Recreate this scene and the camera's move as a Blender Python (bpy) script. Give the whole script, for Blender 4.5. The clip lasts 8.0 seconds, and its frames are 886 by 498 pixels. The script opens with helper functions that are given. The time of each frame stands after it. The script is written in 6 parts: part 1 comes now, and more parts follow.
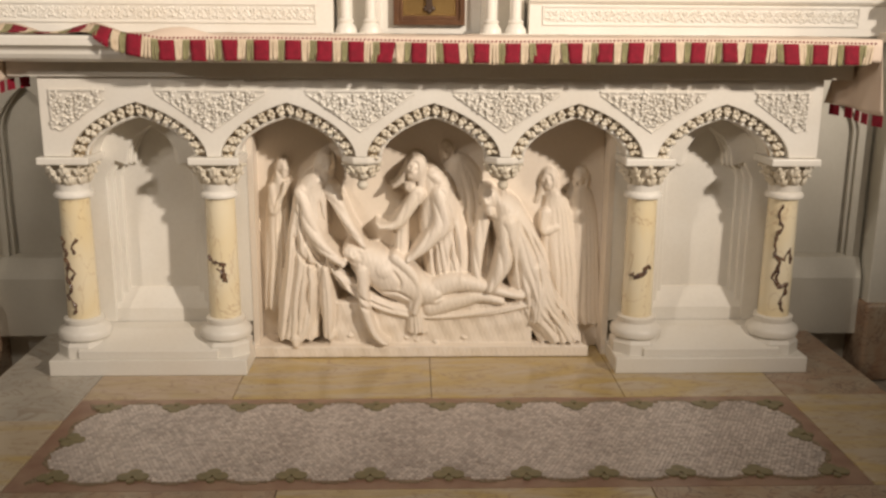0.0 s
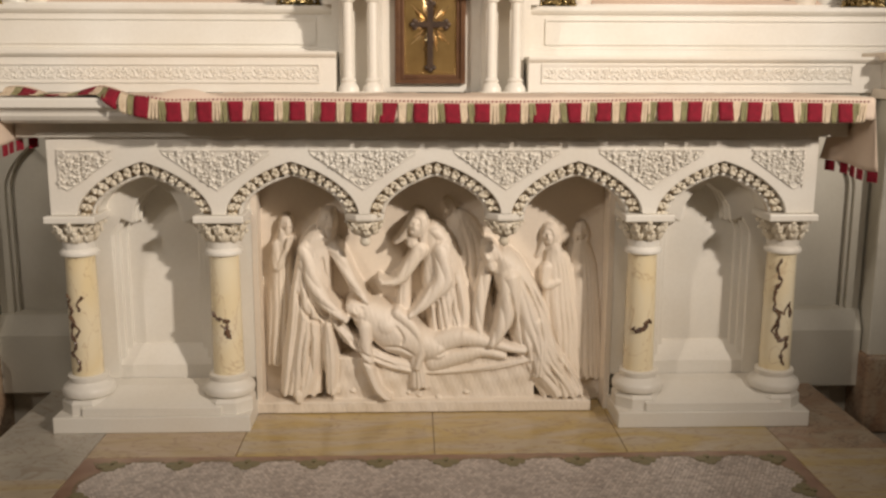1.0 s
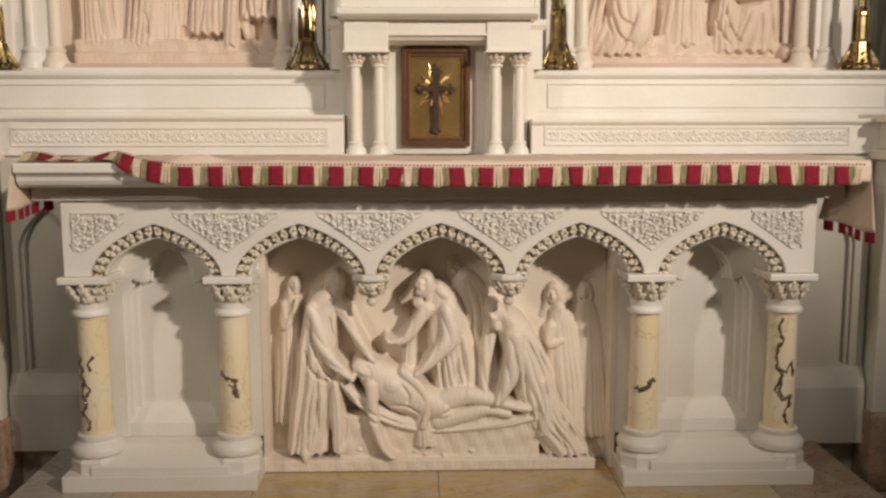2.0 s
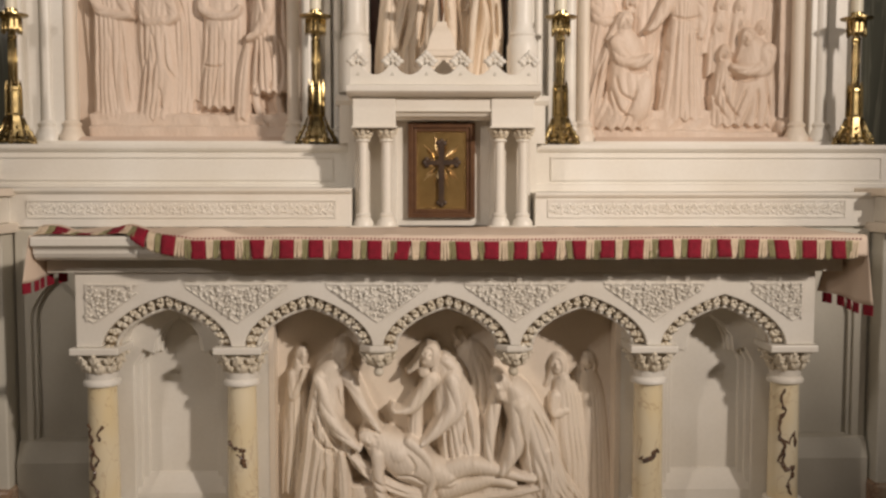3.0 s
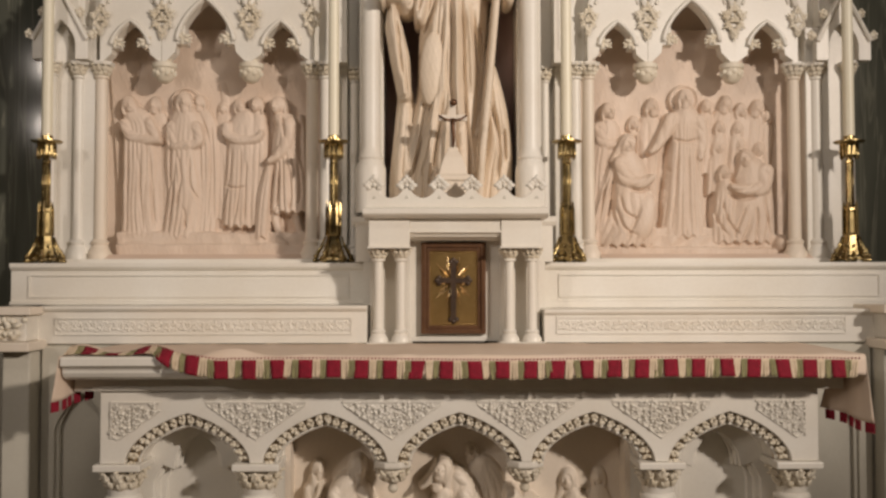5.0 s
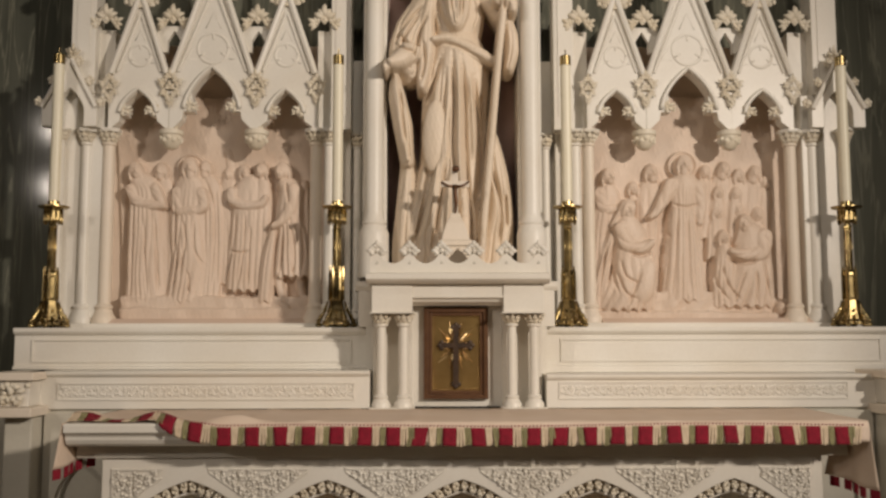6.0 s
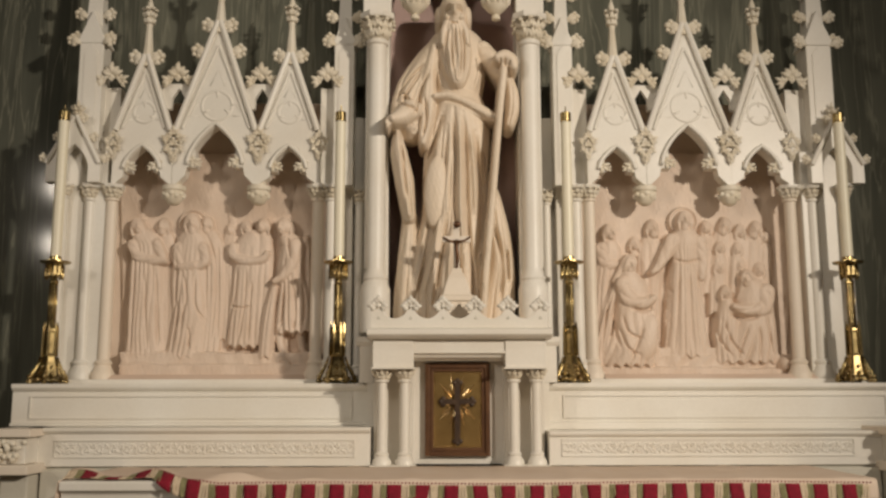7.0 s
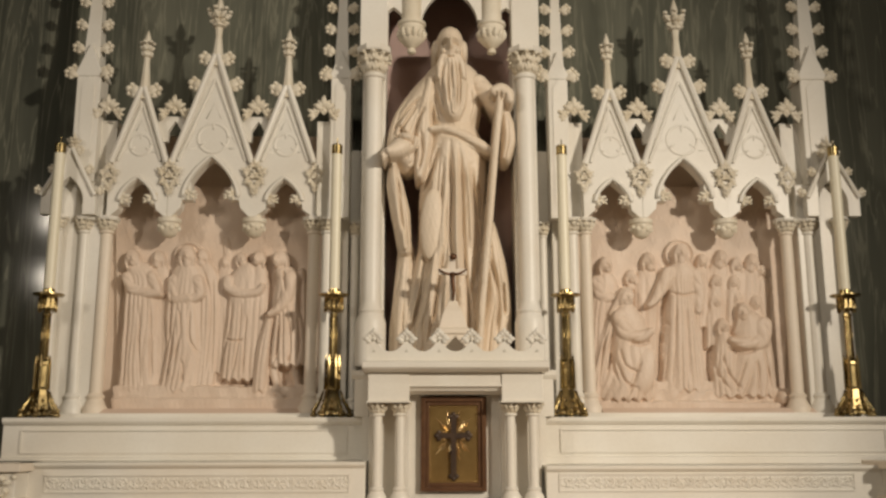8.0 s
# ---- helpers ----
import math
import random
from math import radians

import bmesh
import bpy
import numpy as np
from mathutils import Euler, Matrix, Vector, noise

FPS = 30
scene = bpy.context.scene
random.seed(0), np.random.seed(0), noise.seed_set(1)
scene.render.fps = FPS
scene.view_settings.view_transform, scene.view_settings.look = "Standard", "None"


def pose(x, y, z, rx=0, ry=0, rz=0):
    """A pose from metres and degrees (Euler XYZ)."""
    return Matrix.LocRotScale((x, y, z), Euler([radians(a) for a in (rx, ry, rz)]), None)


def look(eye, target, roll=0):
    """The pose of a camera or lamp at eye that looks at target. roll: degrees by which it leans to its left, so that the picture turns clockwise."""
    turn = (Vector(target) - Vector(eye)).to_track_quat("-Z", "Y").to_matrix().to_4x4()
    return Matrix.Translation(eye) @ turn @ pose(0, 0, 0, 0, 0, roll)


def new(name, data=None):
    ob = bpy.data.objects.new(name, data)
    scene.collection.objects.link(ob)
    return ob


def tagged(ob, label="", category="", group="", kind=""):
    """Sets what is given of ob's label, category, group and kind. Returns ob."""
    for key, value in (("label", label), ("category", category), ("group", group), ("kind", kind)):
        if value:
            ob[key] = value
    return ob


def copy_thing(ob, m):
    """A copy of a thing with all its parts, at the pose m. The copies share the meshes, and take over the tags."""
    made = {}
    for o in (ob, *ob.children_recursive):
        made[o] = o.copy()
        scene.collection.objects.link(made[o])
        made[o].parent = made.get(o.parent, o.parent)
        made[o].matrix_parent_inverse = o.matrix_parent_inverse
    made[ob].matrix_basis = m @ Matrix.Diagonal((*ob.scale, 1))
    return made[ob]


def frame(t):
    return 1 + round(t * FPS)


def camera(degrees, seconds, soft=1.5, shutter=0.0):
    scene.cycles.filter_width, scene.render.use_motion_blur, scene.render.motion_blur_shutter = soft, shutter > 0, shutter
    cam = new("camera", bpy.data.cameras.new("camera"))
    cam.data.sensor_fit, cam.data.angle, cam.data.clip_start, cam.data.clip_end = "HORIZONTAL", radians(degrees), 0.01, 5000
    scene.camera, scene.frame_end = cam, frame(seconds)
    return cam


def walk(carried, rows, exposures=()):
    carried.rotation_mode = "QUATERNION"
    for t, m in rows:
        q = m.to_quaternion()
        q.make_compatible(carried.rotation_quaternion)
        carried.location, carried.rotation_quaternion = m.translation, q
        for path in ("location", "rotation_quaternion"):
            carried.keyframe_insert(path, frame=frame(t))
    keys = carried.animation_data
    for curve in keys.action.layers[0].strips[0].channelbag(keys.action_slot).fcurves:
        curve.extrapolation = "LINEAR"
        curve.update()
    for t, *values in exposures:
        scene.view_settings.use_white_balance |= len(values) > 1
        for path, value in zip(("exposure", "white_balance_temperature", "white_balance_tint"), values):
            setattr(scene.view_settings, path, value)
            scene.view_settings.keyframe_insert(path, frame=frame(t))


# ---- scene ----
cam = camera(50.7, 8.0, soft=2.6)
PATH = [
    (0, (-0.076, -2.818, 1.082), (-0.011, -0.874, 0.615), 0.4),
    (0.5, (-0.083, -2.829, 1.101), (-0.017, -0.874, 0.684), 0.2),
    (1, (-0.083, -2.839, 1.117), (-0.018, -0.875, 0.747), 0.1),
    (1.2, (-0.075, -2.848, 1.123), (-0.017, -0.879, 0.775), 0.1),
    (2.5, (-0.081, -2.91, 1.178), (-0.033, -0.921, 0.975), -0.1),
    (3, (-0.097, -2.941, 1.198), (-0.048, -0.946, 1.063), -0.0),
    (3.5, (-0.106, -2.971, 1.216), (-0.062, -0.973, 1.126), -0.1),
    (4, (-0.105, -3.004, 1.239), (-0.064, -1.005, 1.188), 0.0),
    (4.5, (-0.109, -3.041, 1.252), (-0.077, -1.042, 1.258), -0.1),
    (4.7, (-0.109, -3.052, 1.263), (-0.08, -1.052, 1.295), -0.1),
    (6, (-0.123, -3.095, 1.304), (-0.092, -1.105, 1.498), -0.1),
    (6.5, (-0.128, -3.096, 1.291), (-0.098, -1.113, 1.549), -0.2),
    (7, (-0.125, -3.09, 1.297), (-0.096, -1.115, 1.612), -0.1),
    (7.5, (-0.127, -3.079, 1.287), (-0.099, -1.111, 1.645), -0.3),
    (8, (-0.126, -3.074, 1.287), (-0.088, -1.113, 1.677), -0.1),
]
EXPOSE = [(0, 0.52, 6500, 10), (1, 0.32, 6450, 10), (2.5, 0.04, 6450, 12), (3.5, -0.12, 6450, 12), (4.5, -0.12, 6450, 12), (6, -0.28, 6550, 10), (8, -0.24, 6700, 6)]
walk(cam, [(t, look(eye, target, roll)) for t, eye, target, roll in PATH], EXPOSE)

# ---- light ----
world = bpy.data.worlds.new("world")
scene.world = world
world.use_nodes = True
world.node_tree.nodes["Background"].inputs[0].default_value = (1.0, 0.90, 0.76, 1)
world.node_tree.nodes["Background"].inputs[1].default_value = 0.04


def lamp(name, eye, target, watts, size, colour):
    d = bpy.data.lights.new(name, "AREA")
    d.shape, d.size, d.energy, d.color = "DISK", size, watts, colour
    ob = new(name, d)
    ob.matrix_world = look(eye, target)
    return ob


def spot(name, eye, target, watts, size, angle, colour):
    d = bpy.data.lights.new(name, "SPOT")
    d.energy, d.shadow_soft_size, d.spot_size, d.spot_blend, d.color = watts, size, radians(angle), 1.0, colour
    ob = new(name, d)
    ob.matrix_world = look(eye, target)
    return ob


WARM = (1.0, 0.875, 0.755)
spot("nave_lamp", (3.75, -4.5, 3.3), (-0.22, 0.5, 1.90), 1420, 0.14, 48, WARM)
for z in (3.65, 3.0):
    spot("aisle_lamp", (-4.3, -5.0, z), (0.0, 0.5, 1.95), 190, 0.08, 48, WARM)
# broad fill added overhead to lift the shadows; no known lamp hangs there
lamp("overhead_fill", (0.0, -3.6, 5.6), (0, 0.6, 1.8), 42, 1.0, WARM)


# ---- materials ----
def material(name, base, second=None, scale=6.0, rough=0.5, metal=0.0, bump=0.15, fine=90.0, stain=0.12, detail=6.0, grit=0.12):
    """Two tones mixed by a broad noise, a fine grain, and a small relief."""
    m = bpy.data.materials.new(name)
    m.use_nodes = True
    n, l = m.node_tree.nodes, m.node_tree.links
    b = n["Principled BSDF"]
    co = n.new("ShaderNodeTexCoord")
    big, small = n.new("ShaderNodeTexNoise"), n.new("ShaderNodeTexNoise")
    big.inputs["Scale"].default_value, big.inputs["Detail"].default_value = scale, detail
    small.inputs["Scale"].default_value, small.inputs["Detail"].default_value = fine, 4.0
    for t in (big, small):
        l.new(co.outputs["Object"], t.inputs["Vector"])
    ramp = n.new("ShaderNodeValToRGB")
    ramp.color_ramp.elements[0].position, ramp.color_ramp.elements[1].position = 0.35, 0.7
    second = second or tuple(c * (1 - stain * k) for c, k in zip(base, (1.0, 1.25, 1.7)))
    ramp.color_ramp.elements[0].color, ramp.color_ramp.elements[1].color = (*base, 1), (*second, 1)
    l.new(big.outputs["Fac"], ramp.inputs["Fac"])
    mix = n.new("ShaderNodeMix")
    mix.data_type, mix.blend_type = "RGBA", "MULTIPLY"
    mix.inputs["Factor"].default_value = grit
    grain = n.new("ShaderNodeValToRGB")
    grain.color_ramp.elements[0].position, grain.color_ramp.elements[1].position = 0.3, 0.62
    grain.color_ramp.elements[0].color = (0.72, 0.70, 0.66, 1)
    l.new(small.outputs["Fac"], grain.inputs["Fac"])
    l.new(ramp.outputs["Color"], mix.inputs["A"])
    l.new(grain.outputs["Color"], mix.inputs["B"])
    l.new(mix.outputs["Result"], b.inputs["Base Color"])
    b.inputs["Roughness"].default_value, b.inputs["Metallic"].default_value = rough, metal
    if bump:
        bp = n.new("ShaderNodeBump")
        bp.inputs["Strength"].default_value, bp.inputs["Distance"].default_value = bump, 0.004
        l.new(small.outputs["Fac"], bp.inputs["Height"])
        l.new(bp.outputs["Normal"], b.inputs["Normal"])
    return m


def veined(name, base, second, vein, scale=2.0, stretch=(1, 1, 1), rough=0.25, width=0.06, strength=0.7, warp=2.0, spread=(0.3, 0.7)):
    """Polished marble: a clouded ground crossed by thin warped veins."""
    m = bpy.data.materials.new(name)
    m.use_nodes = True
    n, l = m.node_tree.nodes, m.node_tree.links
    b = n["Principled BSDF"]
    co, mp = n.new("ShaderNodeTexCoord"), n.new("ShaderNodeMapping")
    mp.inputs["Scale"].default_value = stretch
    l.new(co.outputs["Object"], mp.inputs["Vector"])
    big = n.new("ShaderNodeTexNoise")
    big.inputs["Scale"].default_value, big.inputs["Detail"].default_value, big.inputs["Distortion"].default_value = scale, 9.0, warp
    l.new(mp.outputs["Vector"], big.inputs["Vector"])
    ramp = n.new("ShaderNodeValToRGB")
    ramp.color_ramp.elements[0].position, ramp.color_ramp.elements[1].position = spread
    ramp.color_ramp.elements[0].color, ramp.color_ramp.elements[1].color = (*base, 1), (*second, 1)
    l.new(big.outputs["Fac"], ramp.inputs["Fac"])
    fine = n.new("ShaderNodeTexNoise")
    fine.inputs["Scale"].default_value, fine.inputs["Detail"].default_value, fine.inputs["Distortion"].default_value = scale * 1.7, 5.0, warp * 1.6
    l.new(mp.outputs["Vector"], fine.inputs["Vector"])
    line = n.new("ShaderNodeValToRGB")
    e = line.color_ramp.elements
    e[0].position, e[0].color = 0.5 - width, (0, 0, 0, 1)
    e[1].position, e[1].color = 0.5 + width, (0, 0, 0, 1)
    mid = e.new(0.5)
    mid.color = (strength, strength, strength, 1)
    l.new(fine.outputs["Fac"], line.inputs["Fac"])
    mix = n.new("ShaderNodeMix")
    mix.data_type = "RGBA"
    mix.inputs["B"].default_value = (*vein, 1)
    l.new(line.outputs["Color"], mix.inputs["Factor"])
    l.new(ramp.outputs["Color"], mix.inputs["A"])
    l.new(mix.outputs["Result"], b.inputs["Base Color"])
    b.inputs["Roughness"].default_value = rough
    return m


WHITE = material("white_marble", (0.80, 0.77, 0.70), (0.74, 0.69, 0.60), 3.0, 0.40, bump=0.03)
CARVED = material("carved_stone", (0.78, 0.72, 0.60), (0.66, 0.58, 0.44), 9.0, 0.55, bump=0.2)
# brown stands in for the shade of the undercut behind the leaf bands, no gilding
GROOVE_SHADE = material("shaded_groove", (0.60, 0.47, 0.31), (0.44, 0.33, 0.20), 20.0, 0.6, bump=0.2)
PINK = material("rose_stone", (0.66, 0.52, 0.42), (0.60, 0.45, 0.345), 3.5, 0.6, bump=0.15)
FIGURE = material("rose_carving", (0.72, 0.59, 0.48), (0.65, 0.51, 0.395), 5.0, 0.55, bump=0.06)
IVORY = material("ivory_marble", (0.80, 0.71, 0.60), (0.76, 0.66, 0.53), 4.0, 0.5, bump=0.05)
STATUE = material("statue_stone", (0.76, 0.65, 0.52), (0.70, 0.58, 0.44), 4.0, 0.5, bump=0.05)
ONYX = veined("cream_onyx", (0.80, 0.66, 0.40), (0.82, 0.74, 0.56), (0.45, 0.28, 0.14), 3.0, (1, 1, 0.6), 0.2, 0.012, 0.5)
VEIN = material("dark_vein", (0.07, 0.042, 0.035), (0.20, 0.12, 0.07), 30.0, 0.25, bump=0)
SIENA = veined("siena_marble", (0.50, 0.37, 0.15), (0.50, 0.41, 0.29), (0.26, 0.16, 0.10), 3.2, (0.6, 2.0, 1), 0.22, 0.025, 0.55, 2.0, (0.38, 0.60))
BRECCIA = veined("breccia_marble", (0.34, 0.20, 0.12), (0.42, 0.34, 0.24), (0.12, 0.06, 0.05), 5.0, (1, 1, 1), 0.25, 0.03, 0.6)
GREY_SLAB = veined("grey_marble", (0.38, 0.345, 0.29), (0.50, 0.45, 0.37), (0.24, 0.17, 0.12), 3.0, (1, 1, 1), 0.25, 0.03, 0.5)
ROSSO = veined("rose_marble", (0.52, 0.40, 0.29), (0.47, 0.36, 0.20), (0.24, 0.14, 0.10), 4.0, (0.7, 1.8, 1), 0.22, 0.03, 0.55)
RED_BAND = material("red_brown_marble", (0.26, 0.14, 0.095), (0.36, 0.23, 0.155), 12.0, 0.3, bump=0.05)
GREEN_WALL = veined("green_wall_marble", (0.075, 0.078, 0.062), (0.20, 0.20, 0.155), (0.34, 0.33, 0.25), 1.6, (3.0, 1.0, 0.25), 0.10, 0.03, 0.4, 1.6, (0.25, 0.8))
GREEN_WALL.node_tree.nodes["Principled BSDF"].inputs["Specular IOR Level"].default_value = 0.12
PLASTER = material("side_wall_stone", (0.66, 0.63, 0.54), (0.57, 0.53, 0.44), 2.5, 0.6, bump=0.1)
BRASS = material("polished_brass", (0.50, 0.385, 0.18), (0.19, 0.14, 0.065), 22.0, 0.27, 1.0, 0.1)
BRONZE = material("bronze", (0.115, 0.055, 0.028), (0.17, 0.085, 0.04), 25.0, 0.42, 0.55, 0.1)
GOLD = material("gold_plate", (0.44, 0.29, 0.11), (0.33, 0.21, 0.08), 14.0, 0.36, 0.9, 0.15)
WAX = material("candle_wax", (0.82, 0.77, 0.62), (0.78, 0.72, 0.55), 5.0, 0.4, bump=0.03)
LINEN = material("linen", (0.76, 0.62, 0.50), (0.72, 0.57, 0.44), 7.0, 0.85, bump=0.35, fine=350)
RED = material("red_thread", (0.27, 0.004, 0.022), (0.19, 0.003, 0.015), 60.0, 0.85, bump=0.5, fine=400)
OLIVE = material("olive_thread", (0.33, 0.30, 0.15), (0.24, 0.22, 0.11), 60.0, 0.85, bump=0.5, fine=400)
CREAM = material("cream_thread", (0.76, 0.62, 0.45), (0.66, 0.52, 0.36), 60.0, 0.85, bump=0.5, fine=400)
NICHE = material("mauve_stone", (0.52, 0.38, 0.34), (0.44, 0.31, 0.28), 3.0, 0.65, bump=0.1)
SCALLOP = material("scallop_tessera", (0.30, 0.235, 0.15), (0.22, 0.16, 0.10), 40.0, 0.4, bump=0.2)
GREEN_TESSERA = material("green_tessera", (0.24, 0.20, 0.10), (0.17, 0.15, 0.075), 50.0, 0.4, bump=0.2)
POLISHED = material("bright_gold", (0.90, 0.68, 0.36), (0.80, 0.58, 0.28), 30.0, 0.22, 1.0, 0)
DARK = material("dark_bronze_figure", (0.055, 0.035, 0.024), (0.09, 0.055, 0.032), 30.0, 0.4, 0.3, 0.1)
SHELL = material("nave_plaster", (0.24, 0.20, 0.16), (0.20, 0.165, 0.125), 1.5, 0.8, bump=0.1)


def speckled(name, dark, light, rough=0.35):
    """Small stones, each of its own tone."""
    m = bpy.data.materials.new(name)
    m.use_nodes = True
    n, l = m.node_tree.nodes, m.node_tree.links
    geo, ramp = n.new("ShaderNodeNewGeometry"), n.new("ShaderNodeValToRGB")
    ramp.color_ramp.elements[0].color, ramp.color_ramp.elements[1].color = (*dark, 1), (*light, 1)
    co, cloud = n.new("ShaderNodeTexCoord"), n.new("ShaderNodeTexNoise")
    cloud.inputs["Scale"].default_value = 4.0
    l.new(co.outputs["Object"], cloud.inputs["Vector"])
    mix = n.new("ShaderNodeMath")
    mix.operation = "MULTIPLY_ADD"
    mix.inputs[1].default_value, mix.inputs[2].default_value = 0.7, -0.2
    add = n.new("ShaderNodeMath")
    l.new(geo.outputs["Random Per Island"], mix.inputs[0])
    l.new(mix.outputs[0], add.inputs[0])
    l.new(cloud.outputs["Fac"], add.inputs[1])
    l.new(add.outputs[0], ramp.inputs["Fac"])
    l.new(ramp.outputs["Color"], n["Principled BSDF"].inputs["Base Color"])
    n["Principled BSDF"].inputs["Roughness"].default_value = rough
    return m


TESSERA = speckled("grey_tessera", (0.32, 0.27, 0.24), (0.70, 0.62, 0.56))


# ---- mesh helpers ----
def box(bm, x0, x1, y0, y1, z0, z1):
    v = [bm.verts.new((x, y, z)) for x in (x0, x1) for y in (y0, y1) for z in (z0, z1)]
    for f in ((0, 1, 3, 2), (4, 6, 7, 5), (0, 4, 5, 1), (2, 3, 7, 6), (0, 2, 6, 4), (1, 5, 7, 3)):
        bm.faces.new([v[i] for i in f])


def prism(bm, poly, y0, y1):
    """A polygon in x, z drawn out from y0 to y1."""
    a = [bm.verts.new((x, y0, z)) for x, z in poly]
    b = [bm.verts.new((x, y1, z)) for x, z in poly]
    bm.faces.new(a)
    bm.faces.new(b[::-1])
    for i in range(len(poly)):
        j = (i + 1) % len(poly)
        bm.faces.new((a[j], a[i], b[i], b[j]))


def run(bm, profile, x0, x1):
    """A profile in y, z drawn out along x."""
    a = [bm.verts.new((x0, y, z)) for y, z in profile]
    b = [bm.verts.new((x1, y, z)) for y, z in profile]
    bm.faces.new(a)
    bm.faces.new(b[::-1])
    for i in range(len(profile)):
        j = (i + 1) % len(profile)
        bm.faces.new((a[j], a[i], b[i], b[j]))


def lathe(bm, cx, cy, profile, seg=28, turn=0.0, squash=1.0):
    rings = []
    for r, z in profile:
        rings.append([bm.verts.new((cx + r * math.cos(turn + 2 * math.pi * i / seg), cy + squash * r * math.sin(turn + 2 * math.pi * i / seg), z)) for i in range(seg)])
    for a, b in zip(rings, rings[1:]):
        for i in range(seg):
            j = (i + 1) % seg
            bm.faces.new((a[i], a[j], b[j], b[i]))
    bm.faces.new(rings[0][::-1])
    bm.faces.new(rings[-1])


def tube(bm, pts, radii, seg=10):
    """A rounded limb along points."""
    pts = [Vector(p) for p in pts]
    if not isinstance(radii, (list, tuple)):
        radii = [radii] * len(pts)
    rings, side = [], None
    for i, p in enumerate(pts):
        d = (pts[min(i + 1, len(pts) - 1)] - pts[max(i - 1, 0)]).normalized()
        if side is None:
            side = d.orthogonal().normalized()
        side = (side - d * side.dot(d)).normalized()
        up = d.cross(side)
        rings.append([bm.verts.new(p + radii[i] * (side * math.cos(2 * math.pi * k / seg) + up * math.sin(2 * math.pi * k / seg))) for k in range(seg)])
    for a, b in zip(rings, rings[1:]):
        for k in range(seg):
            bm.faces.new((a[k], a[(k + 1) % seg], b[(k + 1) % seg], b[k]))
    bm.faces.new(rings[0][::-1])
    bm.faces.new(rings[-1])


BALLS = {}


def blob(bm, c, r, rot=(0, 0, 0), sub=2):
    m = Matrix.LocRotScale(Vector(c), Euler(rot), Vector(r if isinstance(r, (tuple, list)) else (r, r, r)))
    if sub not in BALLS:
        ball = bmesh.new()
        bmesh.ops.create_icosphere(ball, subdivisions=sub, radius=1)
        ball.verts.index_update()
        BALLS[sub] = ([v.co.copy() for v in ball.verts], [[v.index for v in f.verts] for f in ball.faces])
        ball.free()
    co, faces = BALLS[sub]
    v = [bm.verts.new(m @ p) for p in co]
    for f in faces:
        bm.faces.new([v[i] for i in f])


def lobe(bm, c, along, length, width, thick=0.6, lift=0.35):
    """A pointed, curled stone leaf from c along a direction; it bows out towards -y."""
    d = Vector(along).normalized()
    out = Vector((0, -1, 0))
    n = d.cross(out)
    if n.length < 0.1:
        n = Vector((1, 0, 0))
    n.normalize()
    o = n.cross(d)
    c = Vector(c)
    rings = []
    for t, w in ((0.0, 0.45), (0.25, 0.95), (0.5, 1.0), (0.75, 0.72), (0.95, 0.22)):
        p = c + d * length * t - o * length * lift * math.sin(math.pi * min(1, t * 0.9)) * (-1 if o.y < 0 else 1)
        rings.append([bm.verts.new(p + n * width * w * math.cos(a) + o * width * thick * w * math.sin(a) * (1.25 if k == 0 else 1)) for k, a in enumerate((math.pi * 1.5, math.pi * 11 / 6, math.pi / 6, math.pi / 2, math.pi * 5 / 6, math.pi * 7 / 6))])
    for a, b in zip(rings, rings[1:]):
        for k in range(6):
            bm.faces.new((a[k], a[(k + 1) % 6], b[(k + 1) % 6], b[k]))
    bm.faces.new(rings[0][::-1])
    bm.faces.new(rings[-1])


def spray(bm, x, y, z, s, angle=90.0, lobes=5, span=150.0, wide=0.20):
    """A fan of stone leaves round a stem."""
    for k in range(lobes):
        a = radians(angle - span / 2 + span * k / (lobes - 1))
        ln = s * (1.0 if k == lobes // 2 else 0.78)
        lobe(bm, (x, y, z), (math.cos(a), 0, math.sin(a)), ln, s * wide)
    blob(bm, (x, y - 0.1 * s, z), 0.2 * s, sub=1)


def leaf(bm, x, y, z, size, angle, depth=0.4):
    """A curled three-lobed leaf in low relief, its stem at x, z, growing along angle (degrees from +x, in the x-z plane)."""
    a = radians(angle)
    for da, ln, w in ((0, 1.0, 0.30), (42, 0.72, 0.26), (-42, 0.72, 0.26)):
        b = a + radians(da)
        l = size * ln
        tip = Vector((x + l * math.cos(b), y - size * depth * 0.35, z + l * math.sin(b)))
        n = Vector((-math.sin(b), 0, math.cos(b)))
        root, mid = Vector((x, y, z)), Vector((x + 0.6 * l * math.cos(b), y - size * depth, z + 0.6 * l * math.sin(b)))
        v = [bm.verts.new(p) for p in (root, mid + n * w * size - Vector((0, -size * depth * 0.9, 0)), tip, mid - n * w * size - Vector((0, -size * depth * 0.9, 0)), mid, mid * 0.4 + tip * 0.6 + Vector((0, size * 0.1, 0)))]
        for f in ((0, 4, 1), (4, 5, 1), (5, 2, 1), (0, 3, 4), (4, 3, 5), (5, 3, 2)):
            bm.faces.new([v[i] for i in f])


